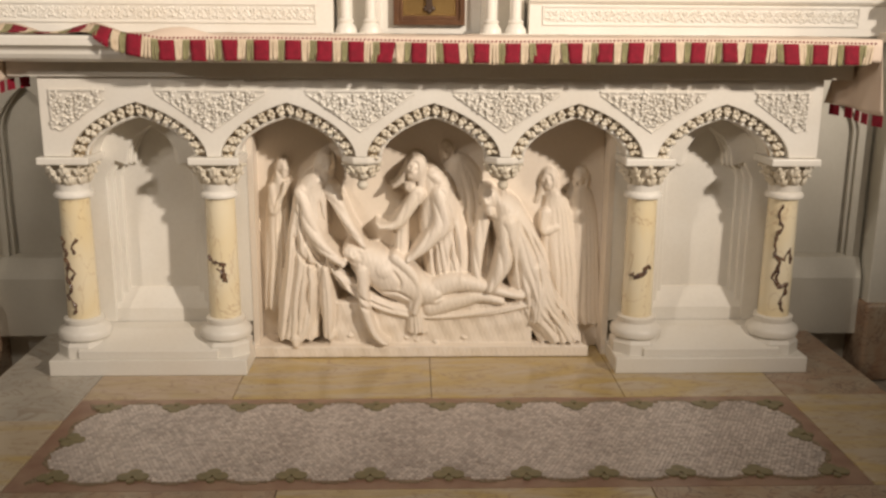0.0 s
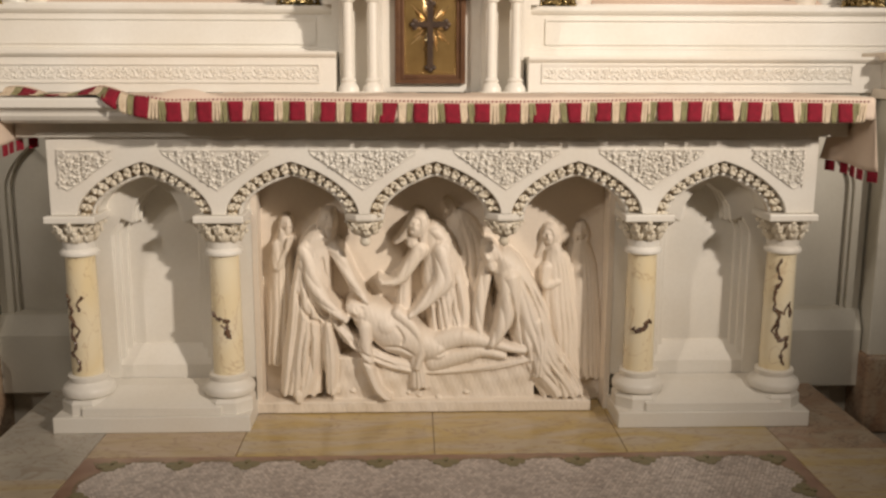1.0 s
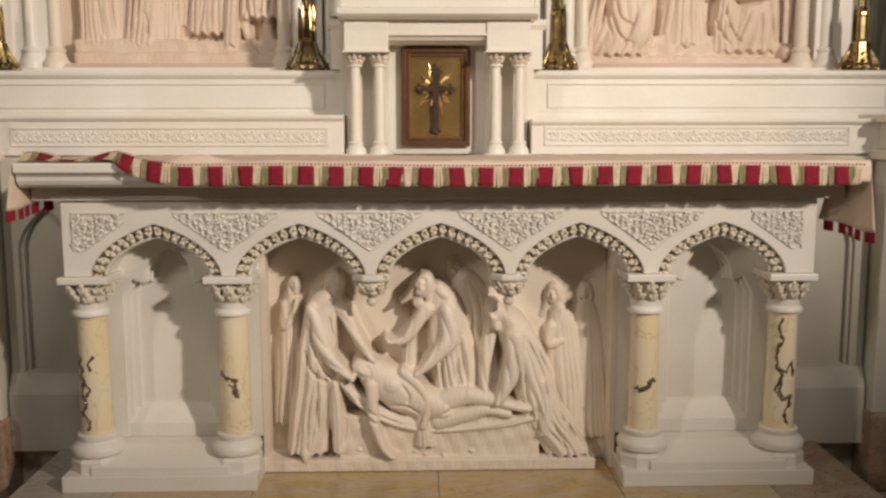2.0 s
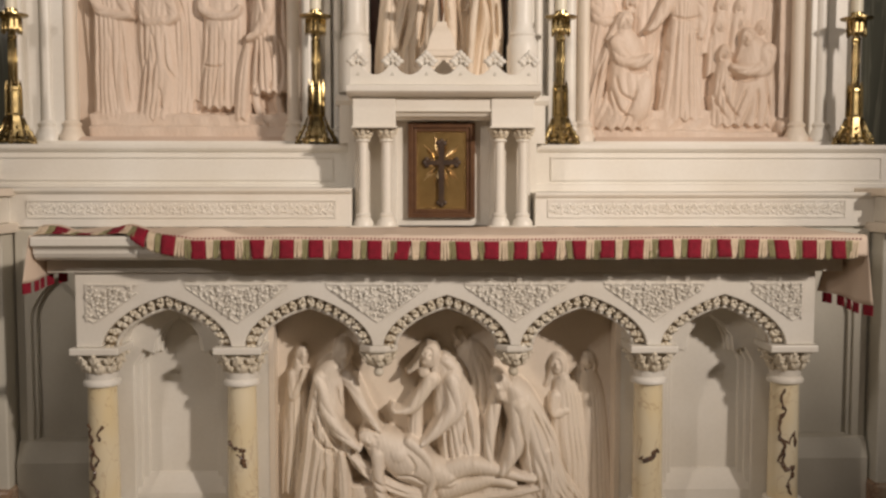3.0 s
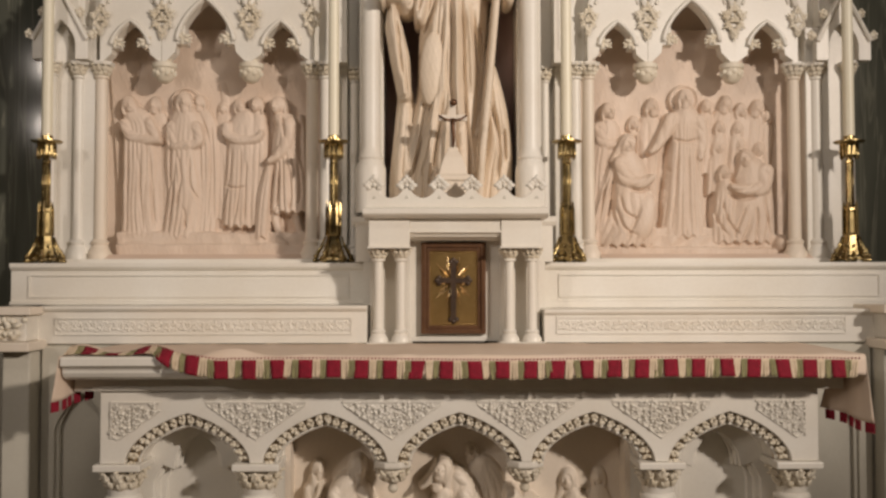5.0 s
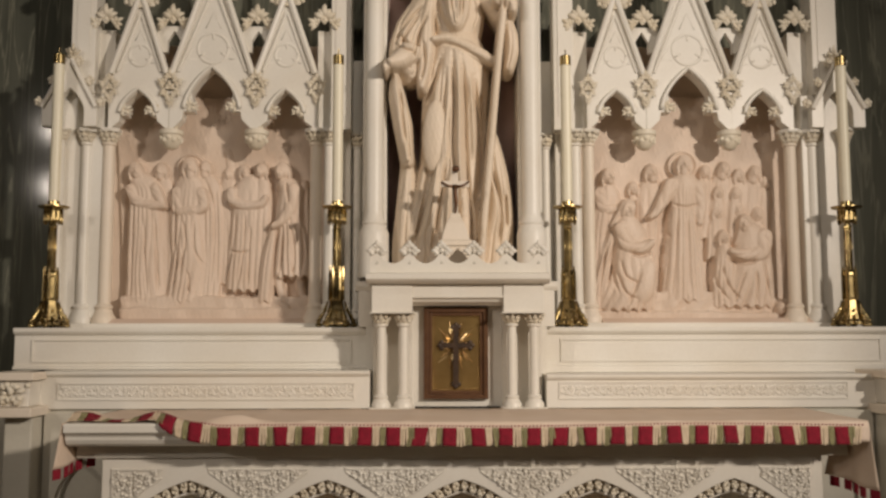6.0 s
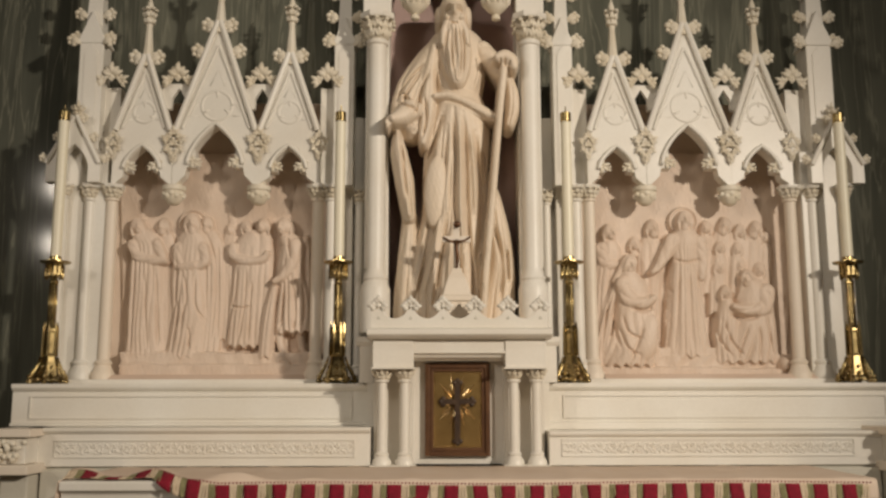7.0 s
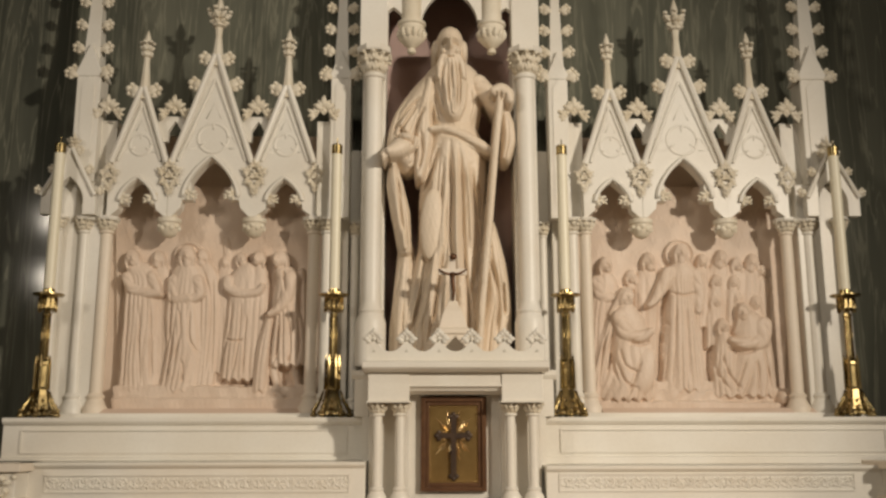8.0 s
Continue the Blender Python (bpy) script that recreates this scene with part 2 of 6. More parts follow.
def part(name, bm, mat, parent=None, label="", smooth=False, bevel=0.0):
    """Links a bmesh as one mesh object, under a thing if one is given."""
    bmesh.ops.recalc_face_normals(bm, faces=bm.faces)
    me = bpy.data.meshes.new(name)
    bm.to_mesh(me)
    bm.free()
    me.materials.append(mat)
    ob = new(name, me)
    if smooth:
        me.shade_smooth()
        if smooth is not True:
            me.set_sharp_from_angle(angle=radians(smooth))
    if bevel:
        mod = ob.modifiers.new("bevel", "BEVEL")
        mod.width, mod.segments, mod.limit_method, mod.angle_limit = bevel, 2, "ANGLE", radians(40)
    if parent:
        ob.parent = parent
        ob.matrix_parent_inverse = parent.matrix_world.inverted()
    if label:
        tagged(ob, label)
    return ob


def empty(name, x, y, z, label, category, group="", kind=""):
    ob = new(name)
    ob.matrix_world = pose(x, y, z)
    ob.empty_display_size = 0.05
    return tagged(ob, label, category, group, kind)


B = bmesh.new


def arch(cx, half, z0, rise, n=12, point=0.34):
    """Points of a pointed arch from its right springing to its left one."""
    out = []
    for i in range(-n, n + 1):
        u = -math.sin(math.pi / 2 * i / n)
        out.append((cx + half * u, z0 + rise * ((1 - point) * math.sqrt(max(0, 1 - u * u)) + point * (1 - abs(u)))))
    return out


# ---- floor ----
bm = B(); box(bm, -6, 6, -9, 3, -0.60, -0.50)
tagged(part("floor", bm, GREY_SLAB), "worn grey marble floor of the sanctuary", "floor", kind="structure")
predella = empty("altar_platform", 0, 0, 0, "marble altar platform with a mosaic panel", "platform", kind="structure")
bm = B(); box(bm, -1.37, 1.37, -1.5, 1.2, -0.17, -0.012)
part("riser", bm, BRECCIA, predella, bevel=0.006)
bm = B(); box(bm, -1.9, 1.9, -2.0, 1.2, -0.34, -0.172)
part("lower_step", bm, GREY_SLAB, predella, bevel=0.006)
bm = B(); box(bm, -2.4, 2.4, -2.5, 1.2, -0.498, -0.342)
part("lower_step", bm, GREY_SLAB, predella, bevel=0.006)


def slab(name, x0, x1, y0, y1, mat, z=0.0):
    bm = B(); box(bm, x0 + 0.001, x1 - 0.001, y0 + 0.001, y1 - 0.001, -0.012, z)
    return part(name, bm, mat, predella, bevel=0.0015)


for x0, x1, mat in ((-1.05, -0.61, ROSSO), (-0.61, -0.02, SIENA), (-0.02, 0.56, SIENA), (0.56, 1.05, SIENA)):
    slab("marble_slab", x0, x1, -0.213, 0.5, mat)
for x0, x1, y0, y1, mat in ((-1.37, -1.05, -0.36, 0.6, GREY_SLAB), (-1.37, -1.05, -0.772, -0.36, SIENA), (1.05, 1.37, -0.2, 0.6, BRECCIA), (1.05, 1.37, -0.772, -0.2, SIENA),
                            (-1.37, -0.4, -1.5, -0.772, BRECCIA), (-0.4, 0.5, -1.5, -0.772, SIENA), (0.5, 1.37, -1.5, -0.772, BRECCIA)):
    slab("marble_slab", x0, x1, y0, y1, mat)
bm = B(); box(bm, -1.049, 1.049, -0.771, -0.214, -0.012, -0.001)
part("mosaic_border", bm, RED_BAND, predella)

# mosaic field: a scalloped outline, set with small stones
MX, MY0, MY1 = 1.015, -0.742, -0.240
LOBE = 0.193


def in_field(x, y):
    """Inside the field, whose edge swells between the trefoils."""
    dx = MX - 0.05 * (1 - abs(math.sin(math.pi * (y + 0.49) / 0.18)) ** 0.7) - abs(x)
    bulge = 0.045 * (1 - abs(math.sin(math.pi * (x - 0.012) / LOBE)) ** 0.7)
    return min(dx, MY1 - bulge - y, y - MY0 - bulge)


def stones(name, wanted, mat, size, label):
    bm = B()
    y = MY0 - 0.005
    row = 0
    while y < MY1 + 0.005:
        x = -1.04 + (row % 2) * size * 0.5
        while x < 1.04:
            if wanted(x, y):
                w, h = size * random.uniform(0.38, 0.46), size * random.uniform(0.36, 0.45)
                a, z = random.uniform(-0.25, 0.25), random.uniform(0.0005, 0.002)
                ca, sa = math.cos(a), math.sin(a)
                top = [bm.verts.new((x + px * ca - py * sa, y + px * sa + py * ca, z)) for px, py in ((-w, -h), (w, -h), (w, h), (-w, h))]
                low = [bm.verts.new((v.co.x, v.co.y, -0.003)) for v in top]
                bm.faces.new(top)
                for i in range(4):
                    bm.faces.new((top[i], low[i], low[(i + 1) % 4], top[(i + 1) % 4]))
            x += size
        y += size
        row += 1
    ob = part(name, bm, mat, predella, label)
    tagged(ob, kind="stuff")
    return ob


stones("field_stones", lambda x, y: in_field(x, y) > 0.012, TESSERA, 0.0125, "small grey mosaic stones with pale joints")
stones("scallop_stones", lambda x, y: 0.0 < in_field(x, y) <= 0.0115, SCALLOP, 0.007, "olive brown scalloped mosaic edge")


def trefoil(x, y, turn):
    bm = B()
    for k in range(4):
        a = turn + k * math.pi / 2
        r = 0.0185 if k != 2 else 0.010
        cx, cy = x + 0.021 * math.cos(a), y + 0.021 * math.sin(a)
        c = [bm.verts.new((cx + r * math.cos(2 * math.pi * i / 12), cy + r * math.sin(2 * math.pi * i / 12), 0.0034 + 0.0002 * k)) for i in range(12)]
        bm.faces.new(c)
        lo = [bm.verts.new((v.co.x, v.co.y, -0.002)) for v in c]
        for i in range(12):
            bm.faces.new((c[i], lo[i], lo[(i + 1) % 12], c[(i + 1) % 12]))
    part("trefoil", bm, GREEN_TESSERA, predella)


for k in range(-5, 6):
    trefoil(k * LOBE + 0.012, MY1 - 0.034, -math.pi / 2)
    trefoil(k * LOBE + 0.012, MY0 + 0.038, math.pi / 2)
for sx in (-1, 1):
    trefoil(sx * (MX - 0.03), -0.49, math.pi if sx > 0 else 0)

# ---- altar ----
altar = empty("altar", 0, 0.15, 0, "white marble altar front with five carved arches on onyx columns", "altar")
ARCHES = (-0.900, -0.452, -0.012, 0.427, 0.878)
COLS = (-1.125, -0.676, 0.652, 1.103)
CORB = (-0.232, 0.207)


def arcade(x0, x1, half, z0, rise, top, y0, y1):
    poly = [(x0, z0), (x0, top), (x1, top), (x1, z0)]
    for cx in reversed(ARCHES):
        poly += arch(cx, half, z0, rise)
    bm = B(); prism(bm, poly, y0, y1)
    return bm


part("arcade_front", arcade(-1.183, 1.170, 0.203, 0.688, 0.163, 0.926, 0.012, 0.05), WHITE, altar, bevel=0.003)
# the core's brown colour paints the shadow deep in the leaf groove
part("arcade_core", arcade(-1.180, 1.167, 0.163, 0.688, 0.122, 0.926, 0.0505, 0.15), GROOVE_SHADE, altar, "stone grooves behind the leaf carving, their shade coloured in brown")
part("vault_soffit", arcade(-1.175, 1.162, 0.160, 0.688, 0.119, 0.93, 0.075, 0.16), WHITE, altar)

rng = random.Random(4)
for cx in ARCHES:
    bm = B()
    mid = arch(cx, 0.183, 0.690, 0.143, 40)
    pts = [Vector((x, 0.040, z)) for x, z in mid]
    dist, last = 0.0, pts[0]
    side = 1
    for p in pts:
        dist += (p - last).length
        last = p
        if dist > 0.0120:
            dist = 0.0
            side = -side
            ang = math.degrees(math.atan2(p.z - 0.69, p.x - cx))
            n = Vector((math.cos(radians(ang)), 0, math.sin(radians(ang))))
            t = Vector((-n.z, 0, n.x)) * side
            for sg in (-1, 1):
                lobe(bm, p + n * 0.001 * sg - Vector((0, 0.004, 0)), n * sg * 0.9 + t * rng.uniform(0.2, 0.8), rng.uniform(0.018, 0.022), rng.uniform(0.0065, 0.0085), 0.7, 0.45)
            blob(bm, p - Vector((0, 0.014, 0)) + n * rng.uniform(-.004, .004), (0.006, 0.006, 0.006), sub=1)
    part("leaf_band", bm, CARVED, altar, "pierced ivory leaf carving round the arch", smooth=True)
    bm = B(); tube(bm, [(x, 0.047, z) for x, z in arch(cx, 0.164, 0.688, 0.1225, 14)], 0.0065, 8)
    part("arch_rim", bm, WHITE, altar, smooth=True)


# spandrel carving: a triangle of pierced leaves within a thin raised rim
def arch_top(x):
    """The outer edge of the arches over x."""
    z = 0.688
    for c in ARCHES:
        u = abs(x - c) / 0.203
        if u < 1:
            z = max(z, 0.688 + 0.163 * (0.66 * math.sqrt(1 - u * u) + 0.34 * (1 - u)))
    return z


def spandrel(cx, left, right):
    zt = 0.884
    low = lambda x: max(0.772 + 0.70 * abs(x - cx), arch_top(x) + 0.026)
    x0, x1 = cx - (0.150 if left else 0.004), cx + (0.150 if right else 0.004)
    if not left:
        x0, x1 = cx - 0.012, cx + 0.125
    elif not right:
        x0, x1 = cx - 0.125, cx + 0.018
    bm = B()
    x = x0
    while x < x1:
        z = low(x) + 0.006
        while z < zt - 0.006:
            a = math.degrees(math.atan2(z - 0.76, (x - cx) * 1.4)) + rng.uniform(-50, 50)
            spray(bm, x + rng.uniform(-.005, .005), 0.010, z, rng.uniform(0.015, 0.022), a, 3, 130, 0.24)
            z += rng.uniform(0.017, 0.023)
        x += 0.020
    part("spandrel_carving", bm, WHITE, altar, "cream leaf carving in the spandrel", smooth=35)
    bm = B()
    box(bm, x0 - 0.012, x1 + 0.012, 0.006, 0.0115, zt, zt + 0.006)
    if not left or not right:
        xe = x0 - 0.012 if not left else x1 + 0.006
        box(bm, xe, xe + 0.006, 0.006, 0.0115, 0.772, zt)
    steps = [x0 - 0.010 + (x1 - x0 + 0.020) * k / 16 for k in range(17)]
    tube(bm, [(x, 0.0105, min(zt, low(x) - 0.006)) for x in steps], 0.0032, 6)
    part("spandrel_rim", bm, WHITE, altar)


for cx, l, r in ((-1.125, 0, 1), (-0.676, 1, 1), (-0.232, 1, 1), (0.207, 1, 1), (0.652, 1, 1), (1.10, 1, 0)):
    spandrel(cx, l, r)


def capital(bm, cx, cy, z0, z1, r0, r1, seed):
    """Leafy capital body: a bell covered with curled leaves."""
    lathe(bm, cx, cy, [(r0, z0), (r0 * 1.05, z0 + 0.3 * (z1 - z0)), (r1 * 0.85, z1)], 20)
    g = random.Random(seed)
    for row, (h, rr, n) in enumerate(((0.35, r0 * 1.12, 9), (0.72, r1 * 0.92, 10))):
        for k in range(n):
            a = 2 * math.pi * (k + 0.5 * row) / n
            s = (z1 - z0) * 0.30
            c = (cx + rr * math.cos(a), cy + rr * math.sin(a), z0 + h * (z1 - z0) + g.uniform(-.004, .004))
            out = Vector((math.cos(a), math.sin(a), 0))
            base = Vector(c) - Vector((0, 0, s * 1.0)) - out * s * 0.3
            tan = Vector((-out.y, out.x, 0))
            for e, ln in ((0, 1.0), (0.55, 0.8), (-0.55, 0.8)):
                lobe(bm, base, Vector((0, 0, 1)) + out * 0.45 + tan * e, s * 2.0 * ln, s * 0.36, 0.8, 0.12)
            blob(bm, Vector(c) + out * s * 0.75 + Vector((0, 0, s * 0.6)), (s * 0.42, s * 0.42, s * 0.34), sub=1)


VEINS = {0: ((0.30, [(-.9, .43), (-.5, .42), (-.75, .40), (-.35, .385), (-.6, .365), (-.3, .345), (-.55, .325), (-.5, .30), (-.2, .27), (-.65, .245), (-.3, .235), (-.05, .20), (-.35, .185)]), (0.2, [(0.2, .43), (-.1, .40), (0.1, .375)]), (.2, [(-.3, .345), (-.05, .32), (-.25, .29)])),
         1: ((0.4, [(-.75, .375), (-.45, .355), (-.2, .355), (.25, .345), (.1, .325), (.3, .29), (.2, .31), (-.3, .345)]), (.25, [(.3, .35), (.1, .345)])),
         2: ((0.4, [(-.6, .315), (-.35, .305), (0, .31), (.3, .335), (.5, .34)]), (.3, [(-.2, .307), (.1, .33), (.45, .345)])),
         3: ((0.25, [(-.3, .54), (-.5, .50), (-.2, .47), (-.55, .43), (-.5, .38), (-.2, .35), (-.55, .30), (-.1, .27), (.35, .285), (.2, .25), (-.05, .22), (.3, .18)]), (0.2, [(-.5, .38), (0, .36), (.35, .40), (.45, .33)]), (.2, [(-.2, .35), (-.3, .29), (.1, .27)]))}


def onyx_column(i, cx):
    cy, r = 0.075, 0.049
    col = empty("column", cx, cy, 0, "cream onyx column with dark veins and a leaf capital", "column", "altar front columns")
    bm = B(); lathe(bm, cx, cy, [(r, 0.165), (r * 0.97, 0.35), (r * 0.93, 0.56)], 32)
    shaft = part("shaft", bm, ONYX, col, "polished cream onyx shaft with dark veins", smooth=50)
    for w, line in VEINS[i]:
        bm = B()
        pts = []
        for (u, z), (u2, z2) in zip(line, line[1:]):
            for k in range(4):
                t = k / 4
                uu = u + (u2 - u) * t + 0.05 * math.sin(9 * (z + t * (z2 - z)) * 20)
                a = -math.pi / 2 + 1.2 * uu
                zz = z + (z2 - z) * t
                rr = r * (1 - 0.07 * (zz - 0.165) / 0.4) - 0.0012
                pts.append((cx + rr * math.cos(a), cy + rr * math.sin(a), zz))
        g = random.Random(i)
        tube(bm, pts, [0.0032 + 0.022 * w * g.random() ** 2 for _ in pts], 6)
        part("vein", bm, VEIN, shaft, "dark brown stone vein")
    bm = B(); lathe(bm, cx, cy, [(0.066, 0.10), (0.080, 0.108), (0.083, 0.122), (0.078, 0.135), (0.064, 0.142), (0.058, 0.150), (0.062, 0.158), (0.062, 0.168), (0.050, 0.172)], 32)
    part("base", bm, WHITE, col, smooth=45)
    bm = B(); lathe(bm, cx, cy, [(0.084, 0.0), (0.084, 0.088), (0.074, 0.100)], 8, math.pi / 8)
    part("pedestal", bm, WHITE, col, bevel=0.002)
    bm = B(); lathe(bm, cx, cy, [(0.046, 0.553), (0.058, 0.558), (0.060, 0.566), (0.056, 0.573), (0.049, 0.578), (0.051, 0.60)], 28)
    part("necking", bm, WHITE, col, smooth=45)
    bm = B(); capital(bm, cx, cy, 0.597, 0.664, 0.050, 0.070, i)
    part("capital", bm, CARVED, col, "cream carved leaf capital", smooth=True)
    bm = B(); box(bm, cx - 0.077, cx + 0.077, -0.004, 0.16, 0.664, 0.687)
    part("abacus", bm, WHITE, col, bevel=0.004)


for i, cx in enumerate(COLS):
    onyx_column(i, cx)

for i, cx in enumerate(CORB):
    cb = empty("corbel", cx, 0.08, 0.6, "cream carved leaf corbel hanging between arches", "corbel", "arch corbels")
    bm = B(); lathe(bm, cx, 0.075, [(0.062, 0.664), (0.066, 0.672), (0.066, 0.688)], 8, math.pi / 8)
    part("abacus", bm, WHITE, cb, bevel=0.003)
    bm = B(); capital(bm, cx, 0.075, 0.618, 0.664, 0.036, 0.056, i + 9)
    part("leaf_capital", bm, CARVED, cb, smooth=True)
    bm = B(); lathe(bm, cx, 0.075, [(0.004, 0.578), (0.014, 0.584), (0.018, 0.596), (0.012, 0.606), (0.03, 0.622)], 14)
    part("drop", bm, CARVED, cb, smooth=True)

# altar body: end bays with plinth, sill and blind panel
for sx, x0, x1 in ((-1, -1.213, -0.598), (1, 0.572, 1.190)):
    bm = B(); box(bm, x0, x1, -0.022, 0.16, 0, 0.052)
    part("plinth", bm, WHITE, altar, bevel=0.003)
    bm = B(); run(bm, [(-0.012, 0.052), (-0.012, 0.078), (0.10, 0.118), (0.16, 0.122), (0.16, 0.052)], x0 + 0.09, x1 - 0.09)
    part("sloped_sill", bm, WHITE, altar, bevel=0.002)
    xa, xb = (-1.18, -0.60) if sx < 0 else (0.575, 1.165)
    bm = B(); box(bm, xa, xb, 0.22, 0.32, 0, 0.93)
    part("bay_wall", bm, WHITE, altar)
    c = ARCHES[0] if sx < 0 else ARCHES[4]
    for w, d in ((0.150, 0.0), (0.133, 0.02), (0.115, 0.04)):
        bm = B()
        poly = [(xa, 0.12), (xa, 0.93), (xb, 0.93), (xb, 0.12), (c + w, 0.12)] + [(c + w, 0.5)] + arch(c, w, 0.52, 0.22, 8)[0:0] + [(c + w, 0.60)] + [(c + w * k, z) for k, z in ((.8, .655), (.55, .64), (.5, .69), (.3, .735), (0, .765), (-.3, .735), (-.5, .69), (-.55, .64), (-.8, .655), (-1, .60))] + [(c - w, 0.12)]
        prism(bm, poly, 0.16 + d, 0.1795 + d)
        part("panel_moulding", bm, WHITE, altar, bevel=0.003)
    bm = B(); run(bm, [(0.165, 0.12), (0.165, 0.165), (0.185, 0.19), (0.21, 0.225), (0.22, 0.225), (0.22, 0.12)], c - 0.1495, c + 0.1495)
    part("panel_sill", bm, WHITE, altar)
bm = B(); box(bm, -0.60, 0.575, 0.25, 0.42, 0, 0.93)
part("recess_wall", bm, IVORY, altar, "pale stone wall behind the carved group")
for x0, x1 in ((-0.604, -0.585), (0.56, 0.579), (-1.18, -1.155), (1.14, 1.165)):
    bm = B(); box(bm, x0, x1, 0.16, 0.249, 0, 0.93)
    part("bay_return", bm, IVORY, altar)
for x0, x1 in ((-1.175, -1.14), (1.125, 1.165)):
    bm = B(); box(bm, x0, x1, 0.16, 0.45, 0.0, 0.93)
    part("end_wall", bm, WHITE, altar)

# mensa: moulded slab
mensa = empty("altar_table_slab", 0, 0.2, 0.93, "white marble altar table slab with moulded edge", "altar slab")
bm = B()
prof = [(0.50, 1.046), (-0.122, 1.046), (-0.125, 1.040), (-0.125, 1.018), (-0.112, 1.012), (-0.105, 1.004), (-0.105, 0.994), (-0.098, 0.982), (-0.088, 0.975), (-0.075, 0.972), (-0.004, 0.970), (-0.004, 0.9265), (0.50, 0.9265)]
run(bm, prof, -1.262, 1.25)
part("slab", bm, WHITE, mensa, bevel=0.002)

# ---- cloth ----
cloth = empty("altar_cloth", 0, 0.1, 1.05, "rumpled pale linen altar cloth with red and olive fringe", "altar cloth")
EDGE, TOPZ = -0.130, 1.0475


def smooth(a, b, x):
    t = min(1, max(0, (x - a) / (b - a)))
    return t * t * (3 - 2 * t)


def hang(x):
    """How far the cloth reaches past the slab's front edge."""
    h = 0.064 + 0.003 * math.sin(5 * x + 1)
    return -0.035 - 0.02 * math.sin(30 * x) + (h + 0.035 + 0.02 * math.sin(30 * x)) * smooth(-1.10, -0.76, x)


def cloth_at(x, s, lift=0.0):
    """A point of the cloth, s metres past the front edge (minus: on the top)."""
    wob = 0.003 * math.sin(23 * x + 3 * s) + 0.002 * math.sin(61 * x)
    if s < -0.01:
        rise = 0.024 * math.exp(-((s - hang(x) + 0.08) / 0.05) ** 2) * (1 - smooth(-0.9, -0.4, x)) * (0.6 + 0.6 * math.sin(24 * x)) if x < 0 else 0
        return Vector((x, EDGE - s, TOPZ + lift + max(0, rise) + max(0, 0.6 * wob)))
    t = min(1, (s + 0.01) / 0.02)
    a = t * math.pi / 2
    down = max(0, s - 0.01)
    return Vector((x, EDGE + 0.010 - 0.012 * math.sin(a) - lift - abs(wob) * down * 12 - 0.004 * t, TOPZ + lift * (1 - t) - 0.012 * (1 - math.cos(a)) - down))


def sheet(rows, bm, thick=0.0015):
    g = [[bm.verts.new(p) for p in r] for r in rows]
    for a, b in zip(g, g[1:]):
        for i in range(len(a) - 1):
            bm.faces.new((a[i], a[i + 1], b[i + 1], b[i]))


bm = B()
xs = [-1.262 + 2.524 * i / 220 for i in range(221)]
rows = []
for k in range(40):
    t = k / 39
    row = []
    for x in xs:
        e = hang(x) - 0.006
        s = -0.555 + (e + 0.555) * (t ** 0.6)
        row.append(cloth_at(x, s))
    rows.append(row)
sheet(rows, bm)
top = part("linen", bm, LINEN, cloth, "pale pinkish linen cloth", smooth=True)
mod = top.modifiers.new("solid", "SOLIDIFY"); mod.thickness, mod.offset = 0.002, 1


def fringe(x0, x1, mat, name, strands):
    bm = B()
    w = (x1 - x0) / strands
    lean, extra = random.gauss(0, 0.004), random.uniform(-0.003, 0.003)
    for j in range(strands):
        a, b = x0 + w * j + 0.0006, x0 + w * (j + 1) - 0.0004
        skew = lean + 0.003 * math.sin(40 * a + j)
        rows = []
        for k in range(8):
            s = -0.053 + (0.057 + extra + 0.002 * math.sin(9 * j)) * k / 7
            rows.append([cloth_at(x + skew * k / 7, hang(x) + s, 0.005) + Vector((0, -0.002 * abs(math.sin(9 * (j + 1) + k * 0.2)) * k / 7, 0)) for x in (a, a * 0.75 + b * 0.25, (a + b) / 2, a * 0.25 + b * 0.75, b)])
        sheet(rows, bm)
    ob = part(name, bm, mat, cloth, smooth=True)
    mod = ob.modifiers.new("solid", "SOLIDIFY"); mod.thickness, mod.offset = 0.003, 0


fringe(1.214, 1.236, CREAM, "cream_tassel", 3)
fringe(1.193, 1.214, OLIVE, "olive_tassel", 3)
x = 1.193
while x > -1.25:
    j = random.uniform(-0.002, 0.002)
    fringe(x - 0.045 + j, x, RED, "red_tassel", 1)
    fringe(x - 0.064 + j, x - 0.045 + j, OLIVE, "olive_tassel", 3)
    fringe(x - 0.0877, x - 0.064 + j, CREAM, "cream_tassel", 3)
    x -= 0.0877
bm = B()
x = 1.24
while x > -1.0:
    blob(bm, cloth_at(x, hang(x) - 0.058, 0.003), (0.0035, 0.003, 0.003), sub=1)
    x -= 0.0115
part("stitching", bm, RED, cloth, "row of dark red stitches")


